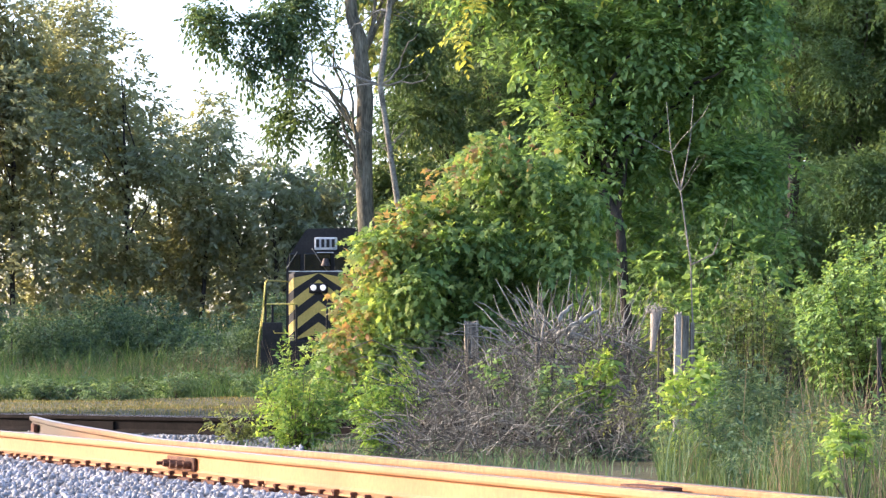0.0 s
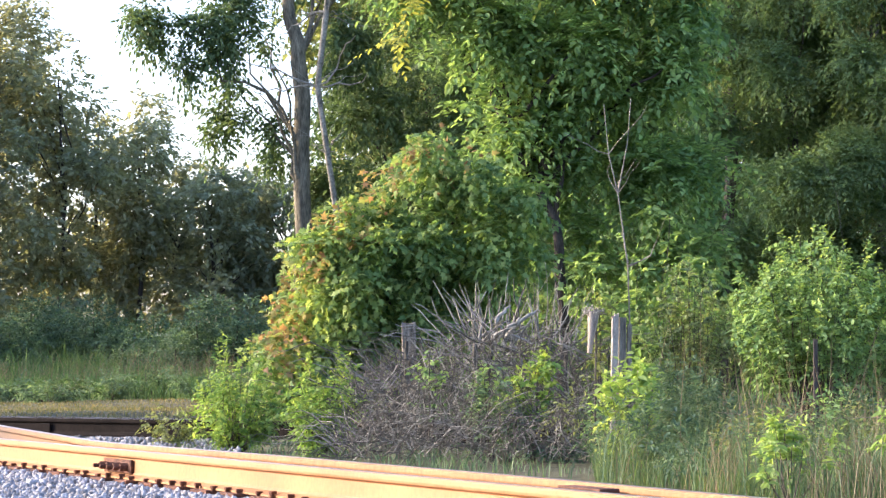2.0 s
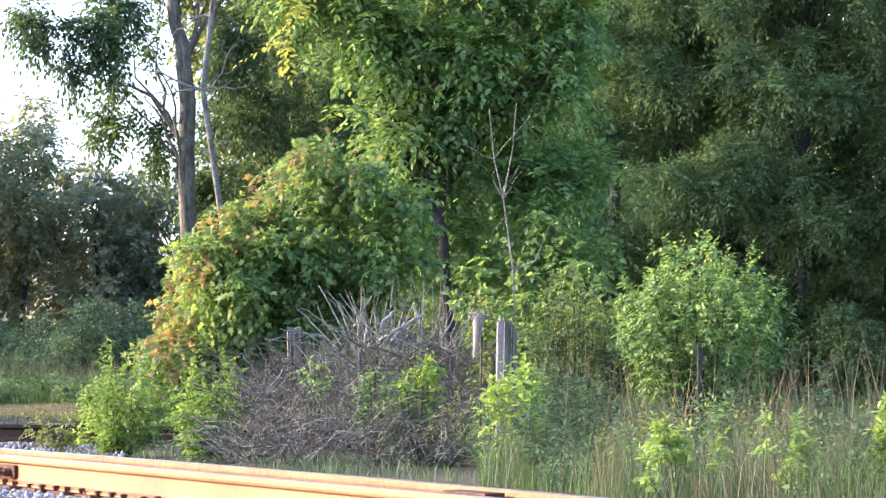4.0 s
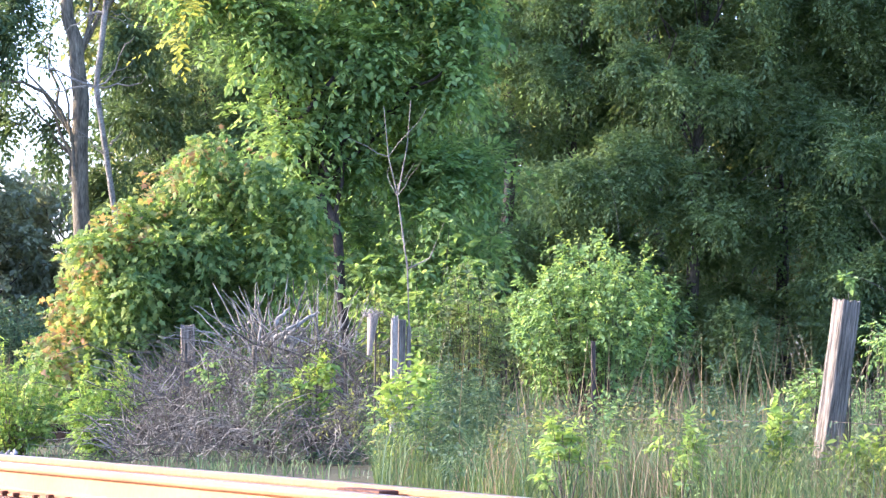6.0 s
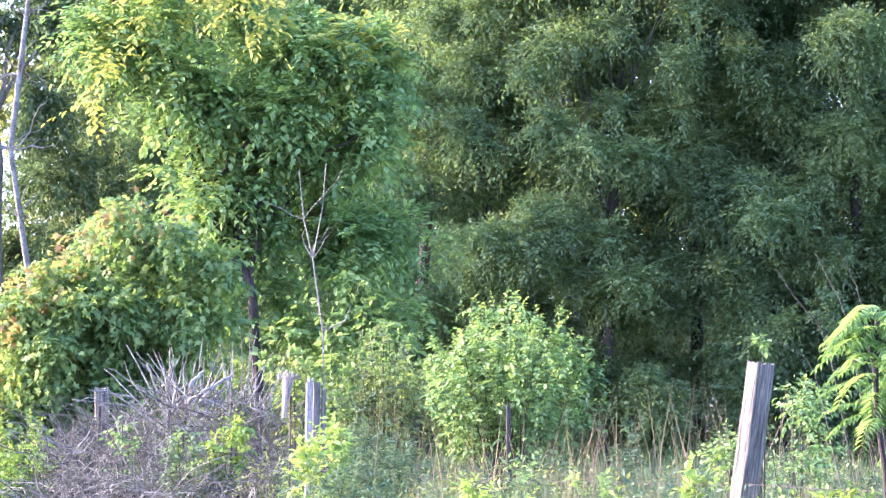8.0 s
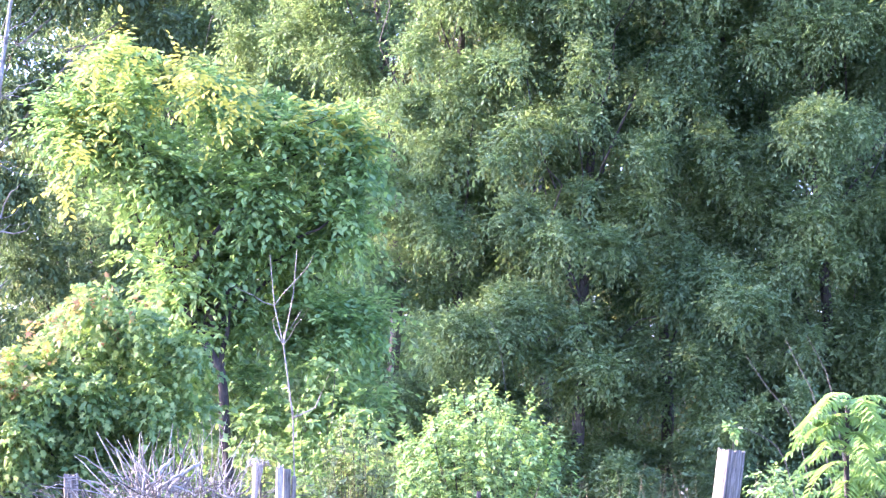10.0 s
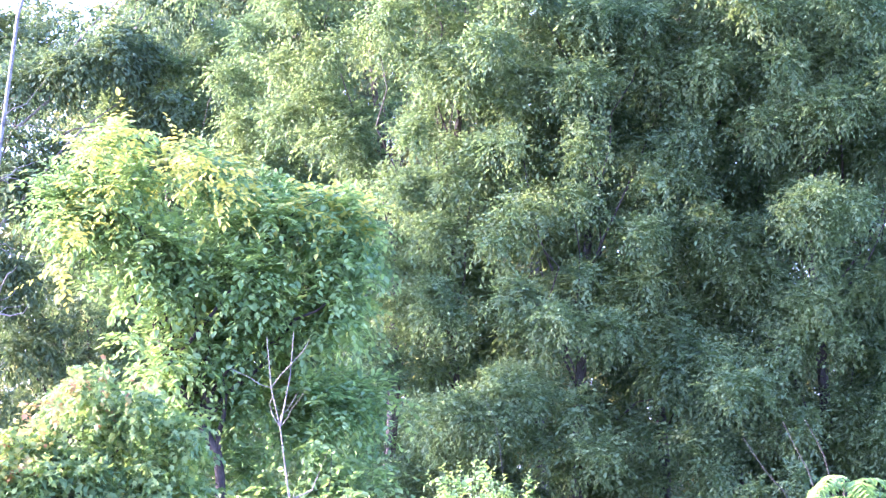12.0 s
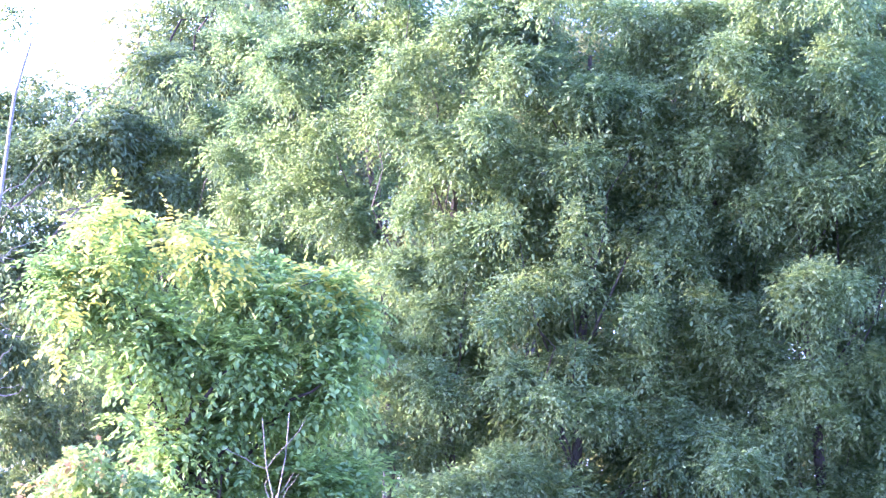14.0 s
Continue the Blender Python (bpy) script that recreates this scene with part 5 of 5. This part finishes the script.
# ---- locomotive ----
def build_locomotive():
    """Hood locomotive: nose at the origin facing -y, rails below at z = 0."""
    loco = empty("locomotive")
    tagged(loco, "black diesel locomotive with a yellow and black chevron nose, headlights lit", "locomotive")
    b = bmesh.new()
    box(b, -1.5, 1.5, -0.9, 16.2, 0.9, 1.22, 0.03)
    part("underframe", b, "loco_black", loco)
    # nose
    b = bmesh.new()
    prof = [(-0.92, 0.16), (-0.74, 0.0), (0.74, 0.0), (0.92, 0.16), (0.92, 2.3), (-0.92, 2.3)]
    lo = [b.verts.new((x, y, 1.22)) for x, y in prof]
    hi = [b.verts.new((x, y, 3.25)) for x, y in prof]
    b.faces.new(lo[::-1])
    b.faces.new(hi)
    for k in range(6):
        b.faces.new((lo[k], lo[(k + 1) % 6], hi[(k + 1) % 6], hi[k]))
    bmesh.ops.recalc_face_normals(b, faces=b.faces)
    bmesh.ops.bevel(b, geom=[e for e in b.edges if e.verts[0].co.z > 3 and e.verts[1].co.z > 3], offset=0.07, segments=3, affect="EDGES")
    nose = part("nose", b, "loco_black", loco)
    # chevron stripes, each a thin panel with its apex on the centre line
    for k, z in enumerate((1.02, 1.64, 2.26, 2.88)):
        for sgn in (-1, 1):
            b = bmesh.new()
            h = 0.33
            pts = [(0.0, z + 0.42), (0.0, z + 0.42 + h), (0.74, z + h - 0.15), (0.74, z - 0.15)]
            pts = [(x, min(max(q, 1.25), 3.2)) for x, q in pts]
            vs = [b.verts.new((sgn * x, -0.008, q)) for x, q in pts]
            f = b.faces.new(vs)
            r = bmesh.ops.extrude_face_region(b, geom=[f])
            bmesh.ops.translate(b, verts=[v for v in r["geom"] if isinstance(v, bmesh.types.BMVert)], vec=(0, 0.012, 0))
            bmesh.ops.recalc_face_normals(b, faces=b.faces)
            part("chevron_stripe", b, "loco_yellow", nose, "yellow chevron stripe")
            b = bmesh.new()
            p2 = [(0.745, z - 0.15), (0.745, z - 0.15 + h), (0.925, z - 0.29 + h), (0.925, z - 0.29)]
            p2 = [(x, min(max(q, 1.25), 3.2)) for x, q in p2]
            vs = [b.verts.new((sgn * x, -0.008 + (x - 0.745) / 0.18 * 0.16, q)) for x, q in p2]
            f = b.faces.new(vs)
            r = bmesh.ops.extrude_face_region(b, geom=[f])
            bmesh.ops.translate(b, verts=[v for v in r["geom"] if isinstance(v, bmesh.types.BMVert)], vec=(0, 0.012, 0))
            bmesh.ops.recalc_face_normals(b, faces=b.faces)
            part("chevron_stripe", b, "loco_yellow", nose, "yellow chevron stripe")
    # headlights in the nose
    b = bmesh.new()
    box(b, -0.28, 0.28, -0.05, 0.02, 2.60, 2.90, 0.06)
    hl = part("headlight_box", b, "loco_black", loco)
    for x in (-0.14, 0.14):
        b = bmesh.new()
        bmesh.ops.create_uvsphere(b, u_segments=14, v_segments=8, radius=0.09, matrix=Matrix.Translation((x, -0.06, 2.77)) @ Matrix.Diagonal((1, 0.4, 1, 1)))
        part("headlight", b, "lamp_glass", hl, "lit round headlight", True)
    # cab
    b = bmesh.new()
    prof = [(-1.42, 1.22), (1.42, 1.22), (1.42, 3.66), (0.92, 4.42), (0.78, 4.6), (-0.78, 4.6), (-0.92, 4.42), (-1.42, 3.66)]
    fr = [b.verts.new((x, 2.1, z)) for x, z in prof]
    bk = [b.verts.new((x, 4.3, z)) for x, z in prof]
    b.faces.new(fr)
    b.faces.new(bk[::-1])
    for k in range(8):
        b.faces.new((fr[k], bk[k], bk[(k + 1) % 8], fr[(k + 1) % 8]))
    bmesh.ops.recalc_face_normals(b, faces=b.faces)
    bmesh.ops.bevel(b, geom=list(b.edges), offset=0.03, segments=2, affect="EDGES")
    cab = part("cab", b, "loco_black", loco)
    for x0, x1 in ((-1.32, -0.98), (-0.86, -0.06), (0.06, 0.86), (0.98, 1.32)):
        b = bmesh.new()
        box(b, x0, x1, 2.06, 2.11, 3.32, 3.85, 0.02)
        w = part("windscreen", b, "cab_glass", cab, "dark windscreen pane")
    # number board, its writing as plain bars
    b = bmesh.new()
    box(b, -0.55, 0.15, 2.0, 2.1, 3.95, 4.33, 0.05)
    nb = part("number_board", b, "white_paint", cab, "white number board")
    for k in range(4):
        b = bmesh.new()
        x = -0.435 + 0.157 * k
        box(b, x - 0.045, x + 0.045, 1.975, 1.998, 4.03, 4.27)
        part("bar", b, "loco_black", nb)
    b = bmesh.new()
    box(b, -0.45, 0.05, 1.94, 2.14, 3.86, 3.885, 0.008)
    part("sun_visor", b, "white_paint", cab, "pale strip under the number board")
    b = bmesh.new()
    bmesh.ops.create_cone(b, cap_ends=True, segments=14, radius1=0.15, radius2=0.07, depth=0.22, matrix=Matrix.Translation((-0.18, 1.9, 3.58)))
    part("bell", b, "wire", loco, "dull metal bell")
    b = bmesh.new()
    box(b, -0.9, 0.9, -0.012, 0.03, 3.235, 3.262, 0.006)
    part("nose_edge", b, "white_paint", nose, "pale worn upper edge of the nose")
    # long hood, stacks, roof fans
    b = bmesh.new()
    box(b, -0.92, 0.92, 4.3, 15.6, 1.22, 4.1, 0.08)
    part("long_hood", b, "loco_black", loco)
    for y in (6.5, 8.2, 12.0, 13.6):
        b = bmesh.new()
        bmesh.ops.create_cone(b, cap_ends=True, segments=18, radius1=0.6, radius2=0.55, depth=0.22, matrix=Matrix.Translation((0, y, 4.2)))
        part("roof_fan", b, "loco_dirt", loco)
    # pilot, coupler, steps
    b = bmesh.new()
    box(b, -1.5, 1.5, -1.02, -0.9, 0.16, 1.22, 0.02)
    part("pilot", b, "loco_black", loco)
    b = bmesh.new()
    box(b, -0.2, 0.2, -1.6, -1.0, 0.75, 1.05, 0.06)
    part("coupler", b, "loco_dirt", loco)
    for sgn in (-1, 1):
        for k, z in enumerate((0.35, 0.72, 1.1)):
            b = bmesh.new()
            box(b, sgn * 1.28 - 0.25, sgn * 1.28 + 0.25, -0.98, -0.66, z, z + 0.04)
            part("step", b, "loco_dirt", loco)
        # yellow handrail by the steps, post and end rail
        pth = [(sgn * 1.62, -0.95, 0.45), (sgn * 1.57, -0.95, 1.2), (sgn * 1.45, -0.98, 2.0), (sgn * 1.38, -1.0, 2.6), (sgn * 1.36, -1.0, 2.92), (sgn * 1.30, -1.0, 2.96)]
        child("handrail", tubes_mesh("handrail", [(pth, [0.028] * 6)], "rail_yellow", 8), loco, "yellow bent handrail")
        child("handrail", tubes_mesh("handrail", [([(sgn * 1.3, -1.0, 2.96), (sgn * 1.0, 0.2, 2.96), (sgn * 0.95, 1.9, 2.96)], [0.022] * 3)], "rail_yellow", 8), loco)
        child("handrail_post", tubes_mesh("handrail_post", [([(sgn * 1.36, -0.98, 1.2), (sgn * 1.36, -0.98, 2.92)], [0.03] * 2)], "loco_black", 8), loco)
        child("end_rail", tubes_mesh("end_rail", [([(sgn * 1.45, -1.0, 1.62), (sgn * 1.4, -1.0, 2.2), (sgn * 1.32, -1.0, 2.28), (sgn * 0.45, -1.0, 2.28)], [0.024] * 4)], "rail_yellow", 8), loco)
        for x in (1.15, 0.45):
            child("end_rail_post", tubes_mesh("end_rail_post", [([(sgn * x, -1.0, 1.2), (sgn * x, -1.0, 2.26)], [0.035] * 2)], "loco_black", 8), loco)
        b = bmesh.new()
        box(b, sgn * 1.15 - 0.3, sgn * 1.15 + 0.3, -1.04, -1.0, 1.0, 1.75, 0.02)
        part("end_plate", b, "loco_black", loco)
        pth = [(sgn * 0.6, -1.07, 1.5), (sgn * 0.62, -1.1, 1.44), (sgn * 1.08, -1.1, 1.44), (sgn * 1.1, -1.07, 1.5)]
        child("grab_iron", tubes_mesh("grab_iron", [(pth, [0.015] * 4)], "rail_yellow", 6), loco, "yellow grab iron")
    # wipers and hoses
    child("wiper", tubes_mesh("wiper", [([(-0.15, 2.0, 3.3), (-0.6, 1.97, 4.0)], [0.018, 0.012])], "dead_wood", 5), cab)
    child("wiper", tubes_mesh("wiper", [([(-1.38, 2.0, 3.4), (-1.05, 1.97, 3.9)], [0.018, 0.012])], "dead_wood", 5), cab)
    # trucks with wheels, fuel tank
    b = bmesh.new()
    box(b, -1.2, 1.2, 6.3, 9.6, 0.35, 1.2, 0.15)
    part("fuel_tank", b, "loco_dirt", loco)
    for y0 in (2.2, 12.6):
        b = bmesh.new()
        box(b, -1.15, 1.15, y0 - 1.8, y0 + 1.8, 0.55, 1.0, 0.08)
        tr = part("truck", b, "loco_dirt", loco)
        for dy in (-1.35, 1.35):
            for sgn in (-1, 1):
                b = bmesh.new()
                bmesh.ops.create_cone(b, cap_ends=True, segments=24, radius1=0.5, radius2=0.5, depth=0.13, matrix=Matrix.Translation((sgn * 0.75, y0 + dy, 0.5)) @ Matrix.Rotation(radians(90), 4, "Y"))
                part("wheel", b, "rust_dark", tr)
    return loco


LOCO = build_locomotive()
LOCO_YAW = -9.0
LOCO_START, LOCO_SPEED = (-3.62, 85.0), (1.10, 7.0)


def build_siding():
    """The siding that the locomotive stands on."""
    u = Vector((LOCO_SPEED[0], LOCO_SPEED[1], 0)).normalized()
    w = Vector((u.y, -u.x, 0))
    c = Vector((LOCO_START[0], LOCO_START[1], 0))
    for sgn in (-1, 1):
        rail = empty("rail")
        tagged(rail, "rusty rail of the siding in tall grass", "rail")
        child("rail_bar", rail_mesh("rail_bar", [c + u * s + w * (0.75 * sgn) for s in np.linspace(-8, 125, 12)], "rail_brown_shaded"), rail)


build_siding()


def motions():
    rows = []
    for t in (0.0, 3.5, 7.0, 10.5, 14.0):
        rows.append((t, pose(LOCO_START[0] + LOCO_SPEED[0] * t, LOCO_START[1] + LOCO_SPEED[1] * t, RAIL_TOP, 0, 0, LOCO_YAW)))
    walk(LOCO, rows)


motions()
